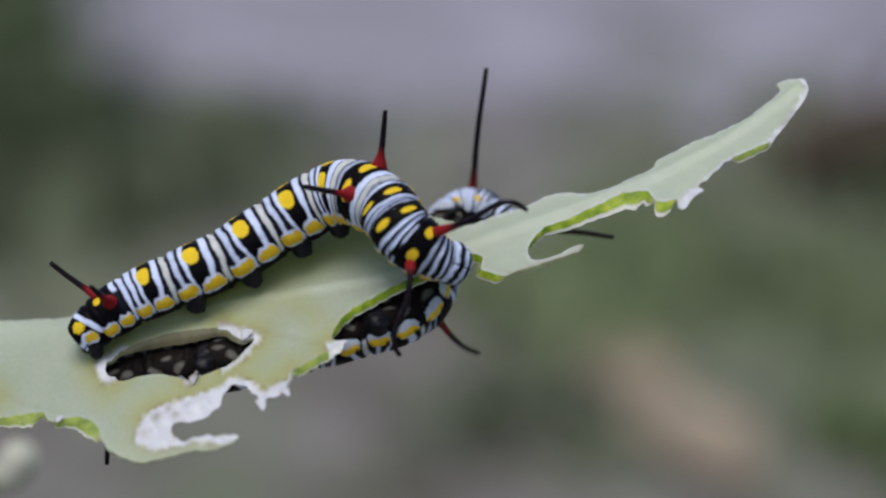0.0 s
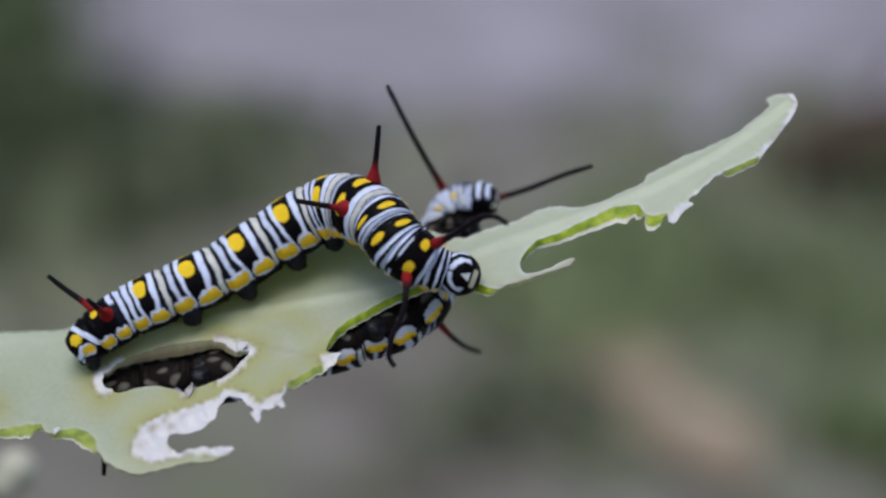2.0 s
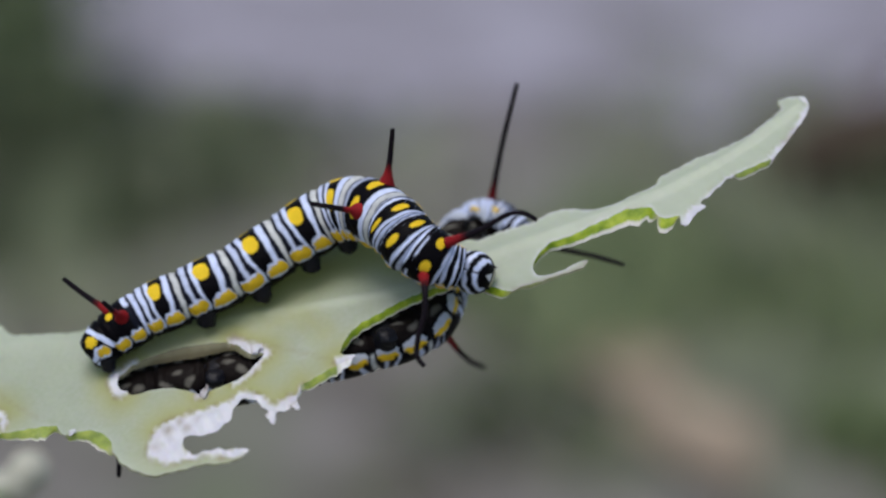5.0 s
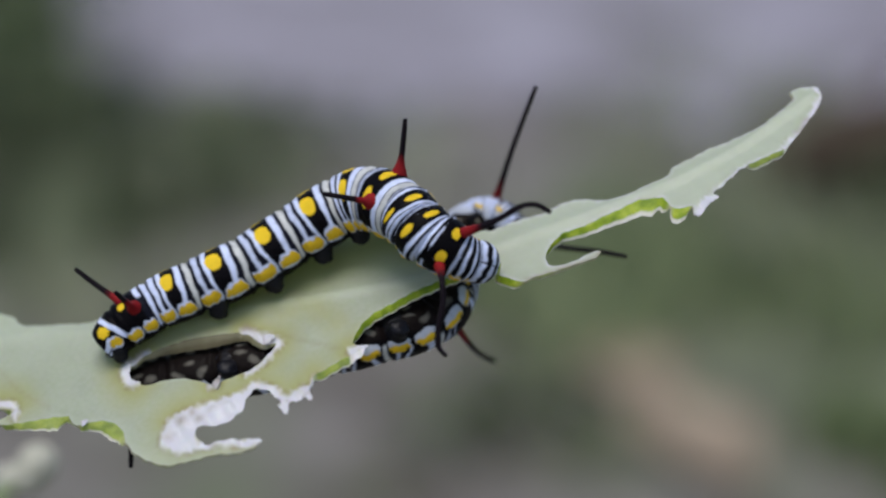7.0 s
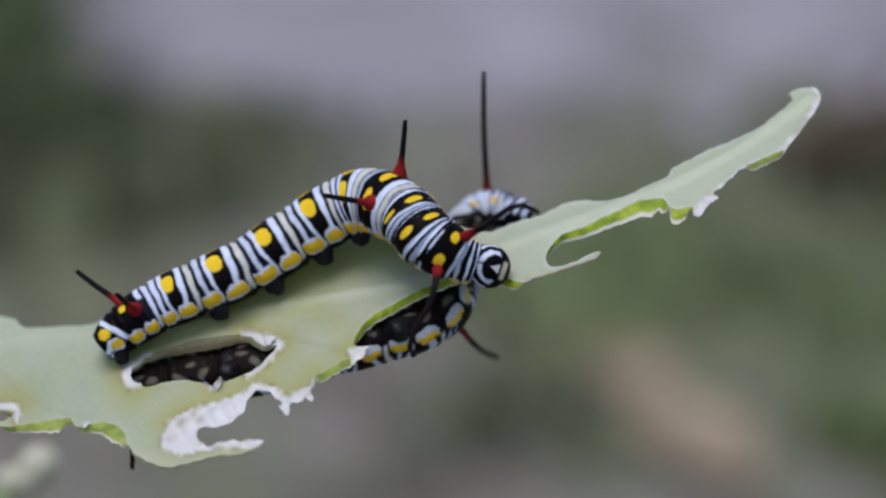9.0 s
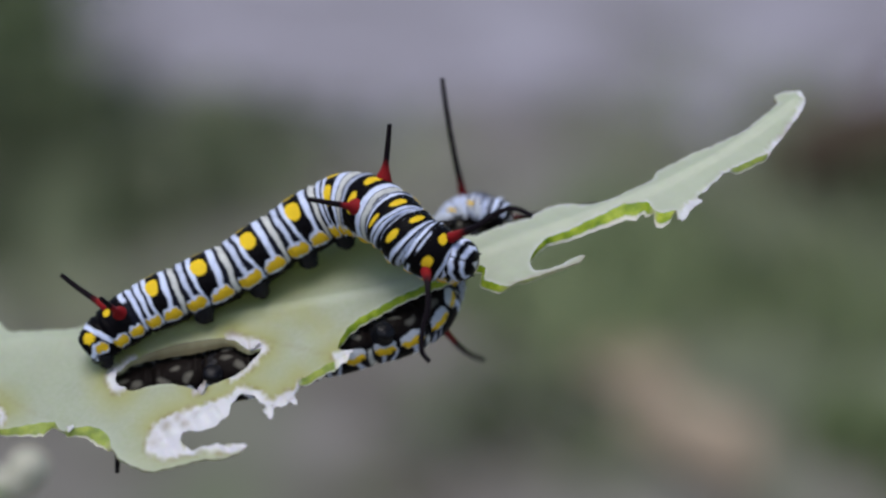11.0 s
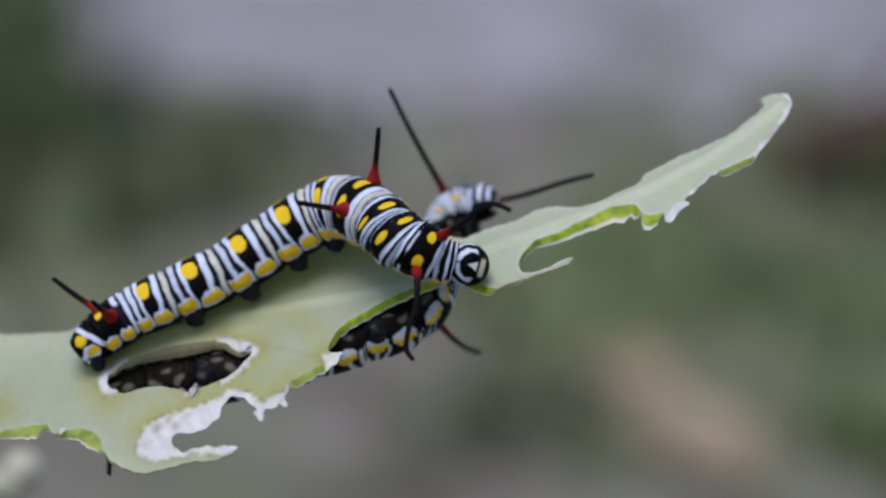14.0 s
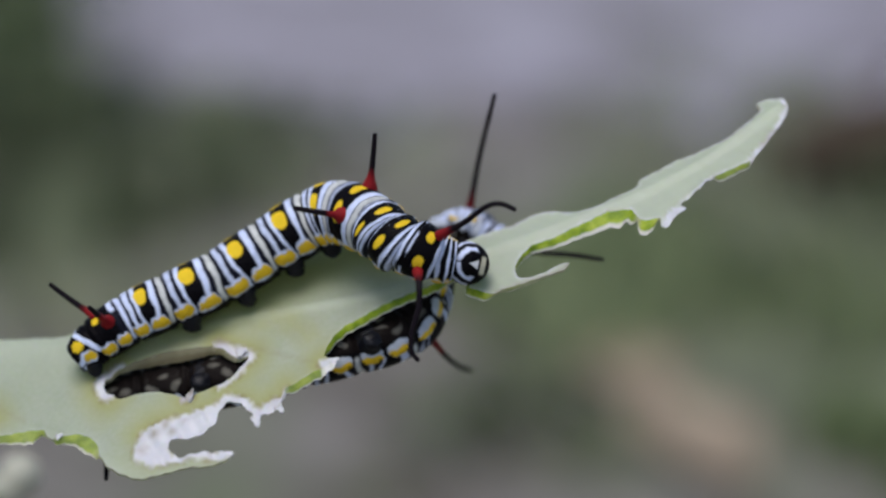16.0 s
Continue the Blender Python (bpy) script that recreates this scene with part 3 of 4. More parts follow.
def make_leaf():
    from mathutils.geometry import delaunay_2d_cdt
    root = tagged(new("leaf"), "pale green chewed leaf with holes and dried white edges", "leaf")
    root.empty_display_size = 0.01
    outer = np.vstack([ragged(TOP_EDGE, False, 0.2, 0.055, 1), ragged([TOP_EDGE[-1]] + TIP_EDGE, False, 0.2, 0.04, 2)[1:], ragged([TIP_EDGE[-1]] + LOW_EDGE, False, 0.2, 0.06, 3)[1:]])
    loops = [outer, ragged(HOLE, True, 0.2, 0.032, 4), ragged(SMALL_HOLE, True, 0.2, 0.06, 5)]
    rng = np.random.default_rng(3)
    gx, gz = np.meshgrid(np.arange(-53, 33.5, 0.3), np.arange(-18, 16, 0.3))
    grid = np.stack([gx.ravel(), gz.ravel()], 1) + rng.uniform(-0.08, 0.08, (gx.size, 2)) * 0.8
    keep = abs(grid[:, 1] - 0.31 * grid[:, 0] + 1.0) < 14
    grid = grid[keep]
    edge = np.vstack(loops)

    def inside(points, loop):
        x, z = points[:, 0], points[:, 1]
        hit = np.zeros(len(points), bool)
        for a, b in zip(loop, np.roll(loop, -1, 0)):
            cross = (a[1] > z) != (b[1] > z)
            hit ^= cross & (x < (b[0] - a[0]) * (z - a[1]) / (b[1] - a[1] + 1e-12) + a[0])
        return hit

    grid = grid[inside(grid, loops[0]) & ~inside(grid, loops[1]) & ~inside(grid, loops[2])]
    near = np.array([((edge - g) ** 2).sum(1).min() for g in grid])
    grid = grid[near > 0.14 ** 2]
    verts = [Vector(p) for p in edge] + [Vector(p) for p in grid]
    edges, start = [], 0
    for lp in loops:
        edges += [(start + i, start + (i + 1) % len(lp)) for i in range(len(lp))]
        start += len(lp)
    vs, es, fs, _, _, _ = delaunay_2d_cdt(verts, edges, [], 0, 1e-5)
    P = np.array([tuple(v) for v in vs])
    faces = [tuple(f) for f in fs]
    mid = np.array([P[list(f)].mean(0) for f in faces])
    ok = inside(mid, loops[0]) & ~inside(mid, loops[1]) & ~inside(mid, loops[2])
    faces = [f if (P[f[1]] - P[f[0]])[0] * (P[f[2]] - P[f[0]])[1] - (P[f[1]] - P[f[0]])[1] * (P[f[2]] - P[f[0]])[0] > 0 else f[::-1] for f, q in zip(faces, ok) if q]
    # wear: red is dried white, green a yellow halo plus a shade tint, blue the waxy bloom towards the tip
    def line_distance(line):
        pts = catmull(line, np.linspace(0, len(line) - 1, 60 * len(line)))
        return np.sqrt(np.array([((pts - q) ** 2).sum(1).min() for q in P]))

    patch = np.array(DRY_PATCH)
    ring = np.sqrt(np.array([((catmull(np.vstack([patch, patch[:1]]), np.linspace(0, len(patch), 300)) - q) ** 2).sum(1).min() for q in P]))
    d = np.minimum.reduce([line_distance(line) - w for w, line in DRY_LINES] + [np.where(inside(P, patch), -ring, ring)])
    d = d + 0.08 * wobble(P[:, 0] * 1.1, P[:, 1] * 1.3, 1) + 0.04 * wobble(P[:, 0] * 4.3, P[:, 1] * 5.1, 2)
    dry = 1 - soft(d, 0.0, 0.18)
    rib = line_distance([(-53, -9.6), (-40.2, -7.4), (-33.3, -7.0), (-24.5, -5.9), (-17.2, -4.45), (-4.1, -2.1), (2.4, 0.6), (11, 3.6), (18.5, 6.5), (25, 9.9), (31.5, 14.4)])
    rib = np.exp(-(rib / np.interp(P[:, 0], [-53, -15, 5, 32], [0.7, 0.26, 0.45, 0.30])) ** 2)
    veins = np.maximum.reduce([np.exp(-(line_distance(q) / 0.13) ** 2) for q in ([(-23, -5.6), (-18, -6.6), (-13, -7.7), (-9.8, -8.3)], [(-44, -9.0), (-39.5, -12.2), (-36.5, -13.4)])])
    halo_shade = np.clip(1 - d / 2.9, 0, 1) ** 1.3 * 0.95 * (1 - soft(P[:, 0], 8, 6)) * (0.35 + 0.65 * soft(P[:, 1] + 0.1 * P[:, 0], -17.6, 1.0))
    lip = np.concatenate([np.sqrt(((q[:, None] - edge[None]) ** 2).sum(2).min(1)) for q in np.array_split(P, 40)])
    halo_shade = np.maximum(halo_shade, 0.6 * np.exp(-(line_distance([(-29, -8.6), (-24, -6.6), (-19, -5.6), (-14, -4.6), (-11, -6.0)]) / 1.5) ** 2) * (0.8 + 0.2 * wobble(P[:, 0] * 0.8, P[:, 1], 4)))
    # yellowing below the arched body, with the olive of its shade painted in
    halo_shade = np.maximum(halo_shade, 0.8 * np.exp(-(line_distance([(-22, -4.6), (-16, -2.2), (-11, 0.0), (-7, 1.4), (-4, 0.8)]) / 2.1) ** 2))
    border = np.exp(-(lip / 0.55) ** 2) * (1 - soft(P[:, 1], -14.6, 1.0)) * soft(P[:, 0], -31, 2) * 0.8
    lip = np.exp(-(lip / 0.17) ** 2) * (0.6 + 0.4 * wobble(P[:, 0] * 1.1, P[:, 1] * 1.4, 8))
    bloom = 0.9 * rib + (1 - 0.9 * rib) * np.maximum(0.75 * np.exp(-((P[:, 0] + 21) / 3.5) ** 2 - ((P[:, 1] + 16.6) / 1.0) ** 2), 0.9 * soft(P[:, 0] + wobble(P[:, 0] * 0.3, P[:, 1] * 0.4) * 2, 2, 14))
    bloom = np.maximum(bloom, 0.9 * (1 - soft(P[:, 0], -33, 8)) * soft(P[:, 1], -7.8, 2.0))
    pale = np.maximum(dry, 0.75 * lip * soft(P[:, 0], 3, 3))
    bloom = np.maximum(bloom, border)
    bloom = np.maximum(bloom * (0.8 + 0.2 * wobble(P[:, 0] * 0.7, P[:, 1] * 1.3, 5)), lip)
    # freshly eaten stretches keep a thick green rim
    fresh = np.maximum.reduce([soft(P[:, 0], 6.5, 1) * (1 - soft(P[:, 0], 18.2, 0.3)) * soft(P[:, 1] - 0.42 * P[:, 0], -4.6, 0.8), band(P[:, 0], 18.5, 20.0, 0.3), soft(P[:, 0], -10.2, 0.8) * (1 - soft(P[:, 0], 5.2, 0.8)) * (1 - soft(dry, 0.4, 0.3)) * soft(P[:, 1], -7.7, 0.4),
                               band(P[:, 0], -13.2, -8.6, 0.4) * (1 - soft(P[:, 1], -8.0, 0.3)) * 0.8, band(P[:, 0], -40.5, -34.2, 0.4) * 0.75, band(P[:, 0], -33.3, -29.0, 0.4) * 0.75, band(P[:, 0], 25.2, 28.6, 0.6) * 0.8])
    reach = np.interp(P[:, 0], [-40.5, -35.4, -34.3, -33.3, -29.6, -28.8, -28.2, -13.4, -12.4, -9.6, -9, 4.6, 6.5, 8, 17.0, 17.9, 18.4, 20.0, 20.2, 25, 26, 28, 29], [0.05, 1.15, 0.15, 0.2, 1.45, 0.9, 0.26, 0.15, 0.5, 0.6, 0.45, 0.30, 0.26, 0.26, 1.15, 0.6, 0.85, 0.85, 0.2, 0.2, 0.45, 0.35, 0.2])
    thick = (0.26 + 0.42 * fresh) * (1 - 0.6 * dry)
    wave = (0.22 + 0.16 * soft(P[:, 0], 3, 4)) * rib + 0.03 * veins + 0.06 * wobble(P[:, 0] * 0.3, P[:, 1] * 0.4, 2) + dry * (0.30 * wobble(P[:, 0] * 0.7, P[:, 1] * 0.9, 9) + 0.04 * wobble(P[:, 0] * 3.1, P[:, 1] * 2.6, 3))
    top = np.stack([P[:, 0], leaf_depth(P[:, 0], P[:, 1]), P[:, 1]], 1) + wave[:, None] * LEAF_UP
    low = top - thick[:, None] * LEAF_UP
    sides, start = [], 0
    for lp in loops:
        step = lp - np.roll(lp, 1, 0)
        out = unit(np.stack([step[:, 1], -step[:, 0]], 1))
        out = -out if lp is outer else out
        out = unit(sum(np.roll(out, q, 0) for q in range(-5, 6)))
        side = np.stack([out[:, 0], out[:, 1] - 0.31 * out[:, 0], out[:, 1]], 1)
        sides.append(side)
        ids = np.arange(start, start + len(lp))
        down = np.clip(-out[:, 1] + 0.2, 0, 1)
        if lp is loops[1]:
            low[ids] += side * (0.8 * down * np.exp(-((lp[:, 0] + 23.2) / 4.6) ** 2))[:, None] - 0.25 * down[:, None] * LEAF_UP
        else:
            ripple = 1 + 0.07 * wobble(lp[:, 0] * 2.9, lp[:, 1] * 2.2, 7)
            low[ids] += side * (reach[ids] * ripple * fresh[ids] * down)[:, None]
        start += len(lp)
    n = len(P)
    blade = mesh_of("blade", np.vstack([top, low]) * MM, faces + [tuple(q + n for q in f[::-1]) for f in faces], LEAF)
    scorch = np.exp(-((d - 0.10) / 0.13) ** 2) * (0.55 + 0.45 * wobble(P[:, 0] * 1.3, P[:, 1] * 1.7, 6))
    for sx, sz, sr in ((-24.2, -14.3, 0.45), (-22.6, -14.0, 0.35), (-23.4, -13.6, 0.25)):
        scorch = np.maximum(scorch, 0.75 * np.exp(-((P[:, 0] - sx) ** 2 + 1.6 * (P[:, 1] - sz) ** 2) / sr ** 2))
    scorch = np.maximum(scorch * (1 - 0.75 * soft(P[:, 0], 18, 3)), 0.34 * veins)
    scorch = np.maximum(scorch, 0.7 * np.exp(-(line_distance([(5.6, -2.2), (8.0, -1.4), (10.0, -0.8), (11.6, -0.2), (12.1, 0.3)]) / 0.15) ** 2))
    colour(blade, "wear", np.tile(np.stack([pale, halo_shade, bloom, np.clip(scorch, 0, 1)], 1), (2, 1)))
    part("blade", blade, root, "pale green leaf blade with dried white patches")
    # the fleshy chewed rim between the two faces
    start = 0
    for lp, side in zip(loops, sides):
        m = len(lp)
        ids = np.arange(start, start + m)
        start += m
        rows = []
        for q in np.linspace(0, 1, 9):
            bulge = (0.06 * math.sin(math.pi * q) + 0.04 * (0 < q < 1) * wobble(lp[:, 0] * 7, lp[:, 1] * 7 + q * 4, 4)) * thick[ids]
            rows.append(top[ids] * (1 - q) + low[ids] * q + side * bulge[:, None])
        quads, pts = ring_faces(9, m), np.vstack(rows)
        face = np.array([np.cross(pts[q[1]] - pts[q[0]], pts[q[-1]] - pts[q[0]]) for q in quads[2 * m:3 * m]])
        if (face * (side + LEAF_UP)).sum() < 0:
            quads = [q[::-1] for q in quads]
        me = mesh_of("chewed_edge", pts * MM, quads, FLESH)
        hem = soft(np.linspace(0, 1, 9)[:, None], np.where(lp[:, 0] > 6, 0.72, 0.84)[None], 0.12).ravel()
        bite, paper = np.tile(fresh[ids], 9), np.tile(dry[ids], 9)
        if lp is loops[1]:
            # browned tissue plus painted shade, deepening from the upper face to the lower
            wilt_shade = np.tile(np.clip(1.4 * np.exp(-((lp[:, 0] + 23) / 6) ** 2), 0, 1), 9) * np.repeat(0.68 + 0.32 * soft(np.linspace(0, 1, 9), 0.4, 0.7), m)
            colour(me, "rim", np.stack([0 * bite, 0 * paper, wilt_shade], 1))
        else:
            colour(me, "rim", np.stack([bite * (1 - hem), np.maximum(paper, 0.62 * hem * bite), 0 * bite], 1))
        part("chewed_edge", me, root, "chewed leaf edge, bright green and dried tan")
    v, f, _ = tube([(-51, leaf_depth(-51, -9.5) - 0.4, -9.5), (-60, 2, -11), (-72, 3, -12.5)], (1.5, 1.6, 2.0), 20, 14)
    part("petiole", mesh_of("petiole", v * MM, f, STALK), root, "thick green leaf stalk")
    return root


leaf = make_leaf()


def make_flake(x, z, size, turn, lift, seed):
    """A thin curled shred of dried leaf skin."""
    rows, cols = 9, 6
    S, W = np.meshgrid(np.linspace(0, 1, rows), np.linspace(-1, 1, cols), indexing="ij")
    a = radians(turn)
    along, across = np.array((math.cos(a), math.sin(a))), np.array((-math.sin(a), math.cos(a)))
    half = 0.42 * (1 - 0.7 * S ** 1.5) * (1 + 0.25 * wobble(S * 6, W * 3, seed))
    flat = size * (S[..., None] * along + (W * half)[..., None] * across) + size * 0.08 * np.stack([wobble(S * 9, W * 7, seed), wobble(S * 8, W * 9, seed + 2)], -1) * (abs(W) > 0.5)[..., None]
    up = size * (lift * S ** 1.6 + 0.12 * W ** 2 + 0.06 * wobble(S * 5, W * 4, seed + 1)) + 0.06
    X, Z = x + flat[..., 0], z + flat[..., 1]
    top = np.stack([X, leaf_depth(X, Z), Z], -1) + up[..., None] * LEAF_UP
    v = np.vstack([top.reshape(-1, 3), (top - 0.05 * LEAF_UP).reshape(-1, 3)])
    n = rows * cols
    f = [(i * cols + j, i * cols + j + 1, (i + 1) * cols + j + 1, (i + 1) * cols + j) for i in range(rows - 1) for j in range(cols - 1)]
    f = f + [tuple(q + n for q in g[::-1]) for g in f]
    rim = [i * cols for i in range(rows)] + [(rows - 1) * cols + j for j in range(1, cols)] + [i * cols + cols - 1 for i in range(rows - 2, -1, -1)] + list(range(cols - 2, 0, -1))
    f += [(a0, b0, b0 + n, a0 + n) for a0, b0 in zip(rim, rim[1:] + rim[:1])]
    me = mesh_of("dry_flake", v * MM, f, LEAF)
    wear = np.zeros((2 * n, 4))
    wear[:, 0] = 1
    wear[:, 3] = 0.35 * np.tile((S < 0.2).ravel(), 2)
    colour(me, "wear", wear)
    return part("dry_flake", me, leaf, "curled white shred of dried leaf skin")


for k, flake in enumerate([(-21.6, -11.5, 0.8, 60, 0.5), (-17.6, -7.6, 1.0, 10, 0.35), (-33.2, -14.75, 0.6, 20, 0.35), 
                           (-15.4, -12.6, 1.1, -70, 0.2), (-13.4, -11.8, 0.8, -50, 0.2)]):
    make_flake(*flake, 3.0 + k)


def make_stem():
    root = tagged(new("plant_stem"), "upright green plant stem that bears the chewed leaf", "plant stem")
    foot = RIG @ Vector((-0.072, 0.003, -0.0125))
    z = np.linspace(0, foot.z + 0.05, 30)
    pts = np.stack([foot.x - 0.004 + 0.004 * np.sin(z * 9), foot.y + 0.003 * np.sin(z * 7 + 1), z], 1)
    v, f, _ = tube(pts, (0.006, 0.005, 0.0042), 60, 14)
    part("stalk", mesh_of("stalk", v, f, STALK), root)
    return root


stem = make_stem()


def make_bud():
    root = tagged(new("flower_bud"), "small pale cream bud on a thin stalk", "flower bud")
    root.empty_display_size = 0.01
    for cx, cz, r, tilt in ((-49.4, -24.7, 2.3, 0.0), (-52.8, -26.4, 1.6, 0.1), (-50.6, -26.2, 1.9, -0.1)):
        rows, cols = 18, 24
        U, W = np.meshgrid(np.linspace(0.02, math.pi - 0.02, rows), np.linspace(0, 2 * math.pi, cols, endpoint=False), indexing="ij")
        rr = r * (1 + 0.08 * np.cos(5 * W))
        v = np.stack([cx + rr * np.sin(U) * np.cos(W), 50 + rr * np.sin(U) * np.sin(W), cz + 1.0 * rr * np.cos(U) + tilt * rr * np.sin(U) * np.cos(W)], -1)
        part("petal", mesh_of("petal", v.reshape(-1, 3) * MM, ring_faces(rows, cols, True), BUD), root, "folded cream petal")
    v, f, _ = tube([(-50.5, 50, -26), (-60, 46, -32), (-72, 26, -33), (-76, 6, -30)], (0.9, 0.9, 1.1), 24, 10)
    part("stalk", mesh_of("stalk", v * MM, f, STALK), root, "thin green stalk")
    return root


bud = make_bud()


# ---- ground and the blurred distance ----
def sheet(name, x0, x1, y0, y1, nx, ny, height, mat):
    X, Y = np.meshgrid(np.linspace(x0, x1, nx), np.linspace(y0, y1, ny))
    v = np.stack([X, Y, height(X, Y)], -1).reshape(-1, 3)
    f = [(j * nx + i, j * nx + i + 1, (j + 1) * nx + i + 1, (j + 1) * nx + i) for j in range(ny - 1) for i in range(nx - 1)]
    return new(name, mesh_of(name, v, f, mat))


ground = tagged(sheet("ground", -60, 60, -60, 300, 121, 181, lambda x, y: 0 * x, SOIL), "grey-brown bare ground with litter", "ground", kind="structure")


def make_grass(clumps, seed, label, mat, name="grass", tall=0.07):
    rng = np.random.default_rng(seed)
    vs, fs = [], []
    for cx, cy, r, count in clumps:
        for _ in range(count):
            a, q = rng.uniform(0, 6.283), r * math.sqrt(rng.uniform(0, 1))
            x, y = cx + q * math.cos(a), cy + q * math.sin(a)
            h, w, b, lean = tall * rng.uniform(0.5, 1.2), rng.uniform(0.003, 0.006), rng.uniform(0, 6.283), rng.uniform(0.1, 0.7)
            dx, dy = math.cos(b), math.sin(b)
            i = len(vs)
            vs += [(x - w * dy, y + w * dx, 0), (x + w * dy, y - w * dx, 0), (x + w * 0.6 * dy + dx * h * lean * 0.4, y - w * 0.6 * dx + dy * h * lean * 0.4, h * 0.6),
                   (x - w * 0.6 * dy + dx * h * lean * 0.4, y + w * 0.6 * dx + dy * h * lean * 0.4, h * 0.6), (x + dx * h * lean, y + dy * h * lean, h)]
            fs += [(i, i + 1, i + 2, i + 3), (i + 3, i + 2, i + 4)]
    return tagged(new(name, mesh_of(name, vs, fs, mat)), label, "grass", kind="stuff")


def edge_noise(x, k):
    return 0.10 * math.sin(x * 3.1 + k) + 0.06 * math.sin(x * 7.3 + 2 * k) + 0.03 * math.sin(x * 17.0 + k)


def make_paving():
    """A worn slab whose near edge is broken by soil."""
    xs = np.linspace(-4, 4, 500)
    rng = np.random.default_rng(31)
    broken = np.convolve(rng.uniform(0, 1, 520), np.hanning(14) / np.hanning(14).sum(), 'same')
    broken = np.clip((broken - 0.5) * 2.6 + 0.5, 0, 1)
    near = [(x, 2.36 - 0.22 * math.exp(-((x - 0.10) / 0.34) ** 4) + 0.50 * broken[k + 10] + 0.7 * edge_noise(x, 1.0) + 0.25 * math.exp(-((x - 0.42) / 0.16) ** 2)) for k, x in enumerate(xs)]
    v = [(x, y, 0.008) for x, y in near] + [(x, 9.0, 0.008) for x in xs] + [(x, y, -0.02) for x, y in near]
    n = len(xs)
    f = [(i, i + 1, n + i + 1, n + i) for i in range(n - 1)] + [(2 * n + i, 2 * n + i + 1, i + 1, i) for i in range(n - 1)]
    return tagged(new("pavement", mesh_of("pavement", v, f, PAVING, False)), "pale grey concrete paving with a worn edge", "pavement", kind="structure")


make_paving()
rng = np.random.default_rng(21)
tufts = []
for _ in range(120):
    gy = 1.55 + 2.2 * rng.uniform(0, 1) ** 1.3
    gx = rng.uniform(-1, 1) * 0.30 * gy
    if gy > 2.5:
        continue
    green = 0.5 + 0.5 * math.sin(2.2 * gx + 1.1) * math.cos(1.7 * gy)
    if rng.uniform(0, 1) < 0.35 + 0.5 * green:
        tufts.append((gx, gy, rng.uniform(0.02, 0.07), int(rng.uniform(15, 50))))
make_grass(tufts, 11, "scattered grey-green grass tufts on bare soil", GRASS, tall=0.085)
make_grass([(0.42, 2.75, 0.15, 80), (0.37, 3.2, 0.13, 50), (0.14, 1.70, 0.15, 420), (0.10, 1.56, 0.10, 150), (0.24, 1.80, 0.16, 420), (0.37, 1.63, 0.13, 250), (0.36, 1.24, 0.07, 110), (0.315, 1.30, 0.06, 240)], 12, "low green grass patches on bare soil", GREEN, tall=0.045)

make_grass([(-0.535, 2.42, 0.045, 110)], 13, "tall pale green grass tuft beside the shrub", GREEN, tall=0.30)


def make_shrub(x, y, r, h, count, seed, label):
    """Crooked twigs with many small leaves."""
    rng = np.random.default_rng(seed)
    root = tagged(new("shrub"), label, "shrub")
    root.location = (x, y, 0)
    for _ in range(max(3, int(h * 15))):
        a, q = rng.uniform(0, 6.283), r * rng.uniform(0.2, 0.7)
        v, f, _w = tube([(0.02 * math.cos(a), 0.02 * math.sin(a), 0), (q * 0.5 * math.cos(a), q * 0.5 * math.sin(a), h * 0.5), (q * math.cos(a + 0.3), q * math.sin(a + 0.3), h * 0.95)], (0.006, 0.004, 0.002), 10, 6)
        part("twig", mesh_of("twig", v, f, BARK), root)
    vs, fs = [], []
    for _ in range(count):
        a, q, z = rng.uniform(0, 6.283), r * rng.uniform(0, 1) ** 0.5, h * rng.uniform(0.05, 1.0)
        q *= 1 - 0.4 * (z / h) ** 2 + 0.15 * math.sin(5 * a + 7 * z)
        c = np.array((q * math.cos(a), q * math.sin(a), z))
        d, e = unit(rng.normal(size=3)), unit(rng.normal(size=3))
        L, W = rng.uniform(0.02, 0.035), rng.uniform(0.006, 0.011)
        i = len(vs)
        vs += [c, c + 0.5 * L * d + W * e, c + L * d, c + 0.5 * L * d - W * e]
        fs.append((i, i + 1, i + 2, i + 3))
    part("leaves", mesh_of("leaves", vs, fs, SHRUB, False), root, "small dark green leaves")
    return root


make_shrub(-0.66, 2.6, 0.25, 0.46, 3200, 5, "low dark green shrub growing beside the paving")
make_shrub(-0.50, 2.2, 0.17, 0.14, 1700, 8, "small creeping dark green plant on the soil")
make_shrub(-0.31, 2.05, 0.17, 0.07, 620, 9, "small creeping dark green plant on the soil")
make_shrub(-0.40, 1.86, 0.12, 0.05, 520, 16, "small creeping dark green plant on the soil")
make_shrub(-0.20, 2.35, 0.15, 0.07, 190, 12, "small creeping dark green plant on the soil")
make_shrub(0.43, 2.16, 0.11, 0.06, 200, 14, "small creeping dark green plant on the soil")
# sparse plant added only to darken the bare soil around it
make_shrub(0.05, 1.32, 0.11, 0.035, 130, 15, "small creeping dark green plant on the soil")
make_shrub(0.50, 2.06, 0.10, 0.05, 420, 17, "small creeping dark green plant on the soil")
make_shrub(0.55, 1.9, 0.10, 0.12, 350, 10, "small creeping dark green plant on the soil")


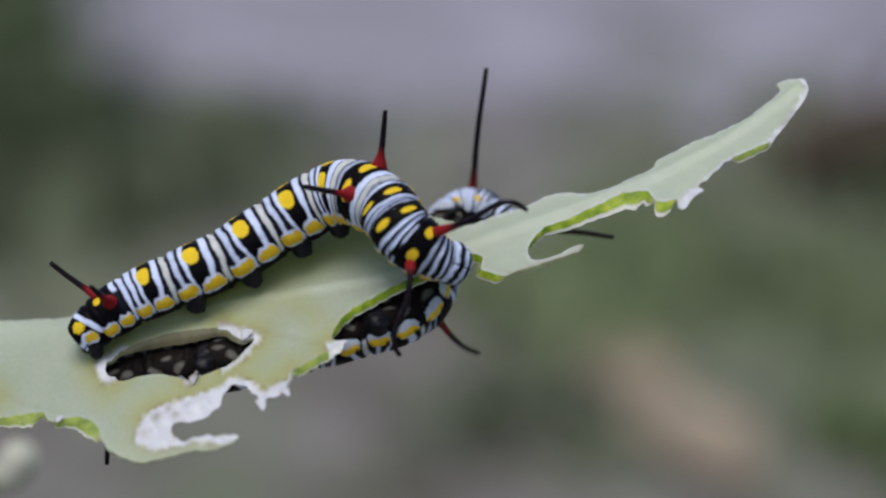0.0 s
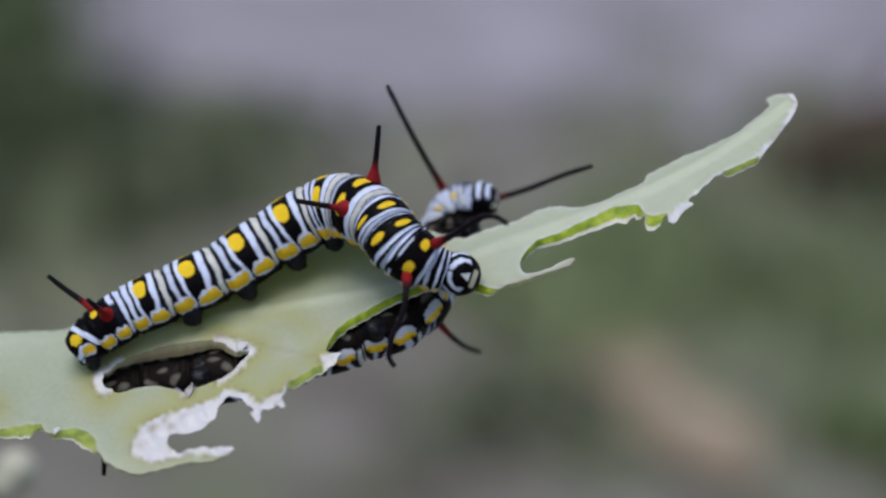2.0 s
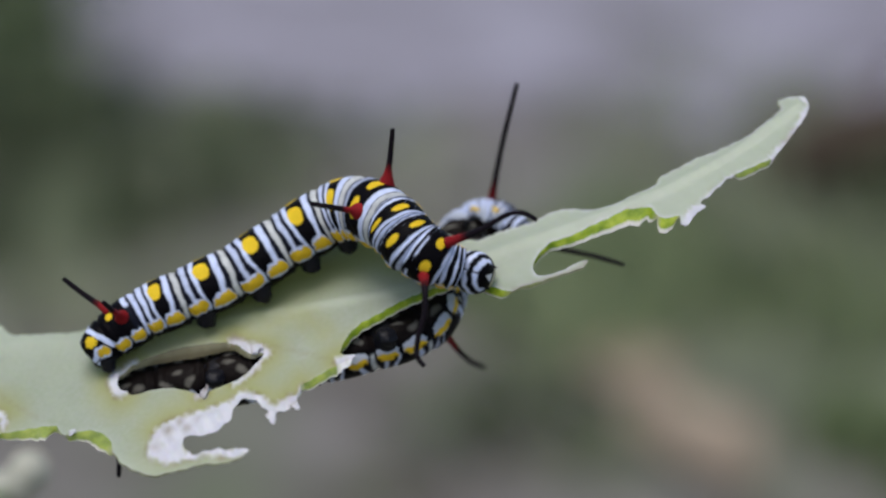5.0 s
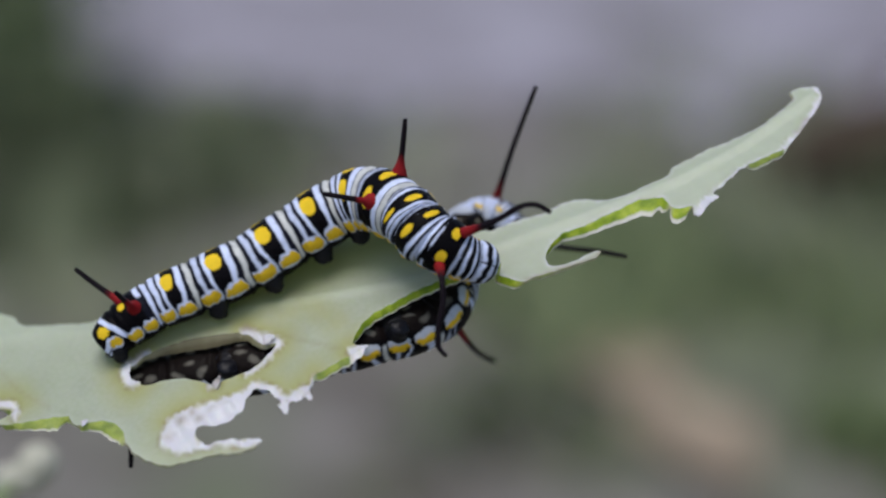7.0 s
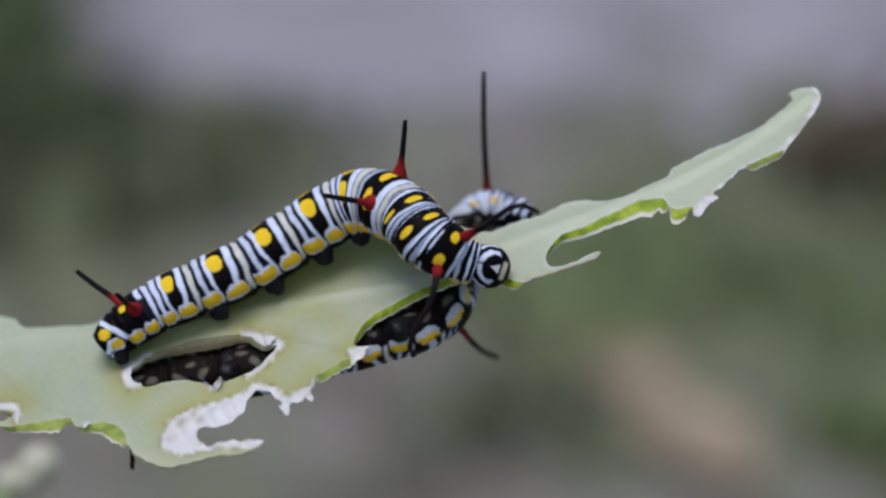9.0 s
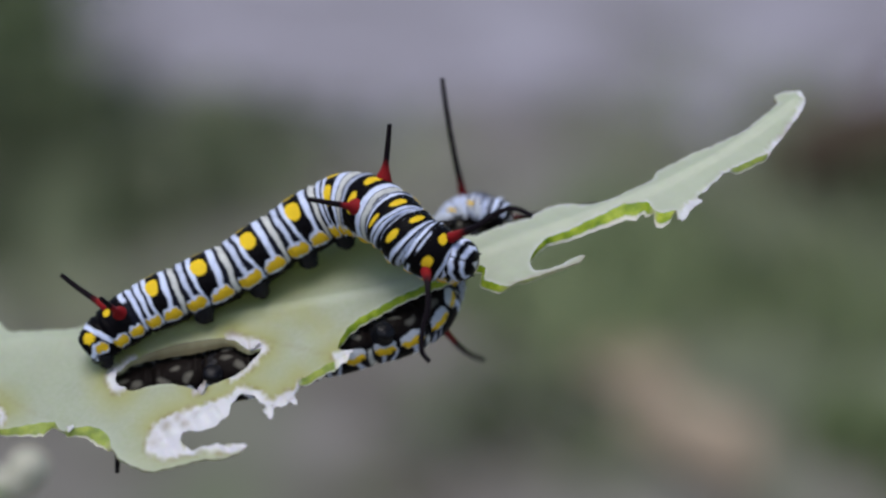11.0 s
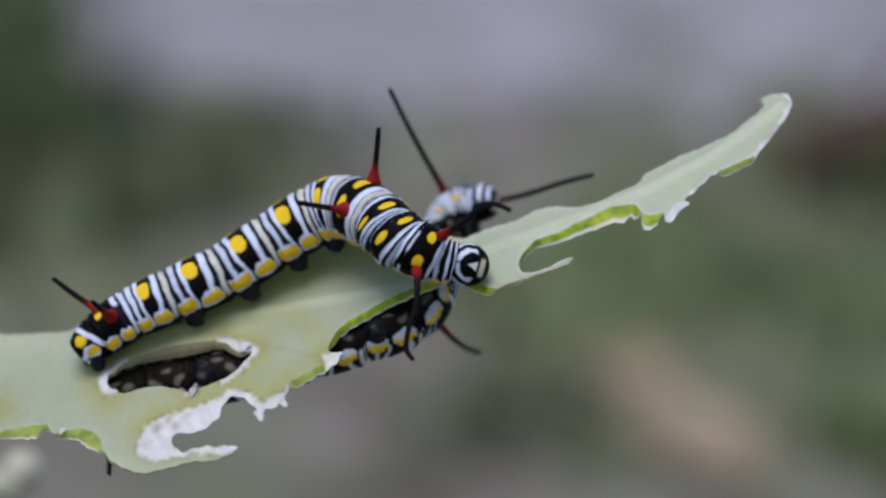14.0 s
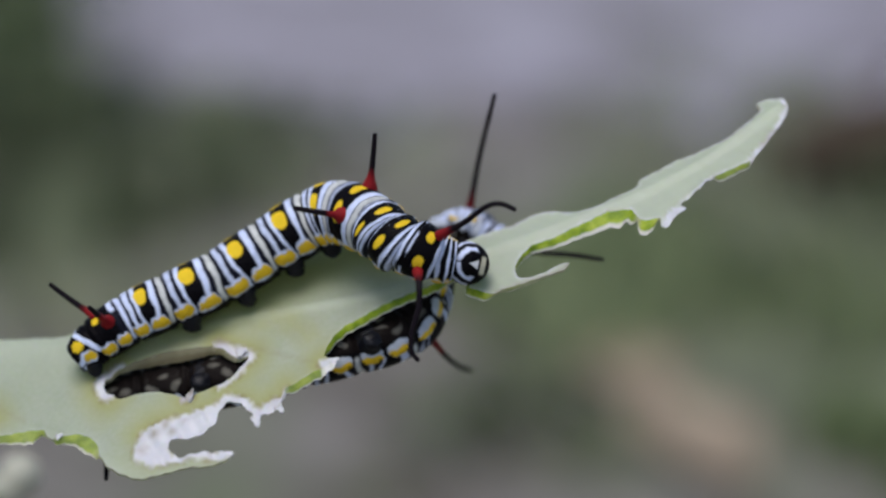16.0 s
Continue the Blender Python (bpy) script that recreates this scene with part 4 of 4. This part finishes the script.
def make_fallen_leaf(x, y, turn, size, seed, wide):
    root = tagged(new("fallen_leaf"), "curled dry brown leaf lying on the ground", "fallen leaf")
    rows, cols = 22, 12
    S, W = np.meshgrid(np.linspace(0, 1, rows), np.linspace(-1, 1, cols), indexing="ij")
    half = wide * np.sin(math.pi * np.clip(S, 0.01, 0.99)) ** 0.7
    v = np.stack([(S - 0.5) * size, W * half * size, size * (0.02 + 0.16 * W ** 2 * half * 2 + 0.10 * (S - 0.5) ** 2 + 0.015 * wobble(S * 9, W * 5, seed))], -1).reshape(-1, 3)
    n = len(v)
    top = [(i * cols + j, i * cols + j + 1, (i + 1) * cols + j + 1, (i + 1) * cols + j) for i in range(rows - 1) for j in range(cols - 1)]
    me = mesh_of("blade", v, top, DRY)
    b = part("blade", me, root)
    stalk, faces, _ = tube([(-0.62 * size, 0.01 * size, 0.03 * size), (-0.45 * size, 0, 0.035 * size), (0, 0, 0.03 * size), (0.46 * size, 0, 0.055 * size)], (0.0022, 0.002, 0.0014, 0.0006), 24, 8)
    part("midrib", mesh_of("midrib", stalk, faces, BARK), root, "dark dry midrib and stalk")
    s = b.modifiers.new("thickness", "SOLIDIFY")
    s.thickness = 0.0015
    root.matrix_basis = pose(x, y, 0.004, 0, 0, turn)
    return root


make_fallen_leaf(0.147, 1.45, 103, 0.15, 2, 0.25)
make_fallen_leaf(0.178, 1.30, 106, 0.18, 4, 0.24)


def make_wood(x, y):
    root = tagged(new("dead_wood"), "dark rotten piece of wood on the soil", "dead wood")
    v, f, _ = tube([(-0.09, 0, 0.03), (0, 0.01, 0.035), (0.08, -0.01, 0.03)], (0.02, 0.042, 0.05, 0.03), 24, 16)
    v = v * (1 + 0.05 * wobble(v[:, 0] * 60, v[:, 2] * 80, 3))[:, None]
    part("log", mesh_of("log", v, f, BARK), root)
    v, f, _ = tube([(0.02, 0, 0.06), (0.03, 0.01, 0.09), (0.045, 0.012, 0.11)], (0.016, 0.012, 0.008), 12, 10)
    part("branch_stub", mesh_of("branch_stub", v, f, BARK), root)
    root.matrix_basis = pose(x, y, 0.004, 0, 0, 12) @ Matrix.Scale(1.3, 4)
    return root


make_wood(0.46, 2.08)

# ---- motion ----
# time, right, away, up (millimetres) and lean of the swaying leaf
SWAY = [
    (0, -0.00, 0.00, 0.00, 0.00), (0.5, 0.39, -0.14, -0.01, 0.05), (1, 0.60, 0.46, -0.21, 0.00), (1.5, 0.19, 1.00, -0.63, 0.00),
    (2, -0.61, 1.93, -1.17, 0.00), (2.5, -0.83, 2.83, -1.63, -0.06), (3, -0.31, 3.63, -1.78, -0.06), (3.5, -0.01, 3.85, -2.27, -0.03),
    (4, 0.02, 3.65, -2.79, -0.05), (4.5, 0.27, 3.16, -2.06, -0.04), (4.7, 0.48, 2.82, -1.55, -0.05), (6.8, 0.78, 2.56, -1.03, -0.04),
    (7, 1.68, 2.56, -0.54, -0.04), (7.5, 2.31, 2.00, -0.17, -0.04), (8, 2.58, 2.08, -0.12, 0.00), (8.5, 2.56, 2.26, -0.24, -0.10),
    (9, 1.71, 2.91, -0.64, -0.18), (9.5, 2.13, 3.06, -0.88, -0.20), (10, 1.13, 2.73, -1.10, -0.16), (10.2, 0.66, 2.73, -1.11, -0.16),
    (12.3, 0.00, 3.41, -0.65, -0.32), (12.5, -0.47, 3.41, -1.15, -0.32), (13, -1.55, 4.40, -1.71, -0.44), (13.5, -0.88, 4.09, -1.46, -0.35),
    (14, -0.63, 4.07, -1.20, -0.35), (14.5, -0.62, 4.31, -1.26, -0.38), (15, 0.10, 3.97, -1.16, -0.36), (15.5, -0.43, 3.72, -1.50, -0.32),
    (16, -0.95, 4.22, -1.67, -0.42)]
# time, right, up and turn of the lower caterpillar's front
LIFT = [
    (0, 0.00, 0.00, 0.0), (0.5, 0.10, -0.19, -0.1), (1, -1.40, 0.49, -17.4), (1.5, -1.59, 0.79, -29.6), (2, -2.10, 1.03, -35.0), (2.5, -2.41, 0.99, -39.9),
    (3, -2.61, 0.98, -40.9), (3.5, -1.16, 0.96, -23.7), (4, 0.15, 0.45, -3.9), (4.5, 1.10, 0.27, 4.6), (4.7, 1.21, 0.47, 5.3), (6.8, 0.96, -0.34, 11.2),
    (7, 0.61, -0.37, 12.7), (7.5, -0.46, 0.25, -2.8), (8, -0.69, 0.20, -9.3), (8.5, -0.21, 0.28, -6.0), (9, -0.30, 0.50, -8.2), (9.5, -0.53, 0.47, -13.3),
    (10, -0.50, 0.40, -11.4), (10.2, -0.98, 0.45, -14.4), (12.3, -1.29, 0.42, -18.9), (12.5, -1.89, 0.60, -37.7), (13, -1.69, 1.05, -33.4),
    (13.5, -1.42, 1.08, -30.6), (14, -1.94, 0.91, -34.3), (14.5, -1.80, 1.01, -32.7), (15, -0.65, 0.76, -14.4), (15.5, 1.56, 0.13, 10.9), (16, 0.77, -0.16, 6.3)]
# time, right and up of the lower caterpillar's middle
HEAVE = [
    (0, 0.00, 0.00), (0.5, -0.05, 0.00), (1, 0.10, 0.35), (1.5, 0.35, 0.76), (2, 0.51, 0.91), (2.5, 0.56, 1.11), (3, 0.51, 1.11), (3.5, 0.45, 0.76),
    (4, 0.40, 0.66), (4.5, 0.25, 0.10), (4.7, 0.20, 0.00), (6.8, 0.05, -0.25), (7, 0.05, -0.25), (7.5, 0.05, 0.00), (8, 0.05, 0.05), (8.5, 0.00, 0.00),
    (9, 0.10, 0.00), (10, 0.10, 0.00), (10.2, 0.10, 0.00), (12.3, 0.30, 0.40), (12.5, 0.40, 0.56), (13, 0.56, 0.76), (13.5, 0.56, 0.66), (14, 0.56, 0.71),
    (14.5, 0.51, 0.71), (15, 0.35, 0.20), (15.5, 0.15, -0.40), (16, 0.25, -0.20)]
# time, right and up of the upper caterpillar's front, and how far its face is raised (degrees)
NOD = [
    (0, 0.00, 0.00, 0), (0.5, 0.00, 0.06, 2), (1, 0.26, 0.04, 50), (1.5, 0.14, 0.01, 52), (2, 0.24, 0.15, 48), (2.5, 0.39, 0.14, 40), (3, 0.35, 0.16, 27),
    (3.5, 0.53, 0.67, 12), (4, 0.52, 0.36, 48), (4.5, 0.47, 0.31, 45), (4.7, 0.42, 0.36, 40), (6.8, 0.60, 0.55, 6), (7, 0.67, 0.43, 0), (7.5, 0.74, 0.41, 0),
    (8, 0.59, 0.32, 4), (8.5, 0.62, 0.25, 10), (9, 0.51, 0.24, 48), (9.5, 0.46, 0.21, 48), (10, 0.69, 0.29, 42), (10.2, 0.74, 0.39, 42), (12.3, 0.92, 0.40, 4),
    (12.5, 0.87, 0.51, 14), (13, 0.73, 0.41, 48), (13.5, 0.70, 0.54, 52), (14, 0.92, 0.73, 50), (14.5, 0.94, 0.71, 46), (15, 1.05, 0.99, 41),
    (15.5, 1.23, 1.07, 18), (16, 1.24, 1.15, 48)]
# time, turn of the near front tentacle, turn and swing of the far one
FEEL = [
    (0, 0, 0, 0), (0.5, -2, 0, 5), (1, 2, -1, 25), (1.5, 0, 1, 28), (2, 2, 1, 25), (2.5, 0, 1, 28), (3, -1, 1, 22), (3.5, -6, 2, 5), (4, 4, 2, 20), (4.5, -3, 0, 0),
    (6.8, -8, 1, 5), (7, -9, 1, 8), (7.5, -7, 1, 15), (8, -5, -1, 15), (8.5, -3, -2, 2), (9, 10, -1, 23), (9.5, 7, -1, 28), (10, -4, -1, 26), (12.5, -8, 2, 5),
    (13, 10, 2, 25), (13.5, 4, 0, 28), (14, -1, -3, 26), (14.5, 0, -3, 28), (15, 1, -9, 22), (15.5, -4, -8, 18), (16, -2, -3, 18)]


# time and turn of the lower caterpillar's far tentacle against its front
DROOP = [(0, 0), (0.5, 1), (1, -3), (1.5, 7), (2, 9), (2.5, 12), (3, 12), (3.5, 3), (4.5, 2), (6.8, -4), (7, -11), (7.5, -3), (8.5, 0), (10, 1), (12.3, 1), (12.5, 16), (13, 9), (13.5, 10),
         (14, 12), (14.5, 12), (15, 4), (15.5, -2), (16, -6)]


def about(point, turn):
    return Matrix.Translation(point) @ turn @ Matrix.Translation([-q for q in point])


def motions():
    sway = [(t, RIG @ pose(x * MM, y * MM, z * MM, 0, lean, 0)) for t, x, y, z, lean in SWAY]
    for thing in (leaf, upper, lower, bud):
        walk(thing, sway)
    pivot = Vector((2.78, 6.0, 5.71)) * MM
    def lifted(x, z, turn):
        return Matrix.Translation((x * MM, 0, z * MM)) @ about(pivot, pose(0, 0, 0, 0, turn, 0))

    for ob in (lower_segments[10], lower_segments[11], lower_head):
        walk(ob, [(t, lifted(x, z, turn)) for t, x, z, turn in LIFT])
    joint = Vector(LOWER_SPINE[10][:3]) * MM
    walk(lower_segments[9], [(t, Matrix.Translation(0.75 * (lifted(x, z, turn) @ joint - joint)) @ about(joint, pose(0, 0, 0, 0, 0.45 * turn, 0))) for t, x, z, turn in LIFT])
    for ob, w in ((lower_segments[8], 1.0), (lower_segments[7], 1.0), (lower_segments[6], 0.6), (lower_segments[5], 0.25)):
        walk(ob, [(t, pose(w * x * MM, 0, w * z * MM)) for t, x, z in HEAVE])
    neck = Vector(upper_body.rows[12, :3] + 0.65 * upper_body.frames(np.array([12.0]))[2][0]) * MM
    across = Vector(upper_body.frames(np.array([12.0]))[4][0])
    hinge = Vector(UPPER_SPINE[9][:3]) * MM
    for ob, w, rear in ((upper_segments[8], 0.12, 0.15), (upper_segments[9], 0.5, 0.6), (upper_segments[10], 1, 1), (upper_segments[11], 1, 1), (upper_head, 0.95, 1)):
        share = 1.0 if ob is upper_head else 0.2 if ob is upper_segments[11] else 0.0
        walk(ob, [(t, Matrix.Translation((w * (x - 0.29 * z) * MM + 0.019 * min(1, 2.5 * share) * face * MM, 0, w * 0.69 * z * MM)) @ about(hinge, pose(0, 0, 0, 0, -8.0 * rear * z, 0))
                       @ about(neck, Matrix.Rotation(radians(2.05 * share * face), 4, across))) for t, x, z, face in NOD])
    near, far = Vector((-2.8, -11.8, -1.4)) * MM, Vector((-0.5, -11.6, 1.5)) * MM
    base = Vector((5.8, 6.5, 2.5)) * MM
    walk(lower_horns["front_far"], [(t, about(base, pose(0, 0, 0, 0, a, 0))) for t, a in DROOP])
    root = Vector((-0.5, -2, -5.8)) * MM
    walk(lower_horns["mid"], [(t, about(root, pose(0, 0, 0, 0, 0.12 * turn, 0))) for t, x, z, turn in LIFT])
    # the tentacles stay level while the body that carries them rears
    level = [8.0 * float(np.interp(row[0], [n[0] for n in NOD], [n[2] for n in NOD])) for row in FEEL]
    walk(upper_horns["front_near"], [(t, about(near, pose(0, 0, 0, 0, a + 0.5 * up, 0))) for (t, a, b, c), up in zip(FEEL, level)])
    walk(upper_horns["front_far"], [(t, about(far, pose(0, 0, 0, 0, b + up, -c))) for (t, a, b, c), up in zip(FEEL, level)])


motions()
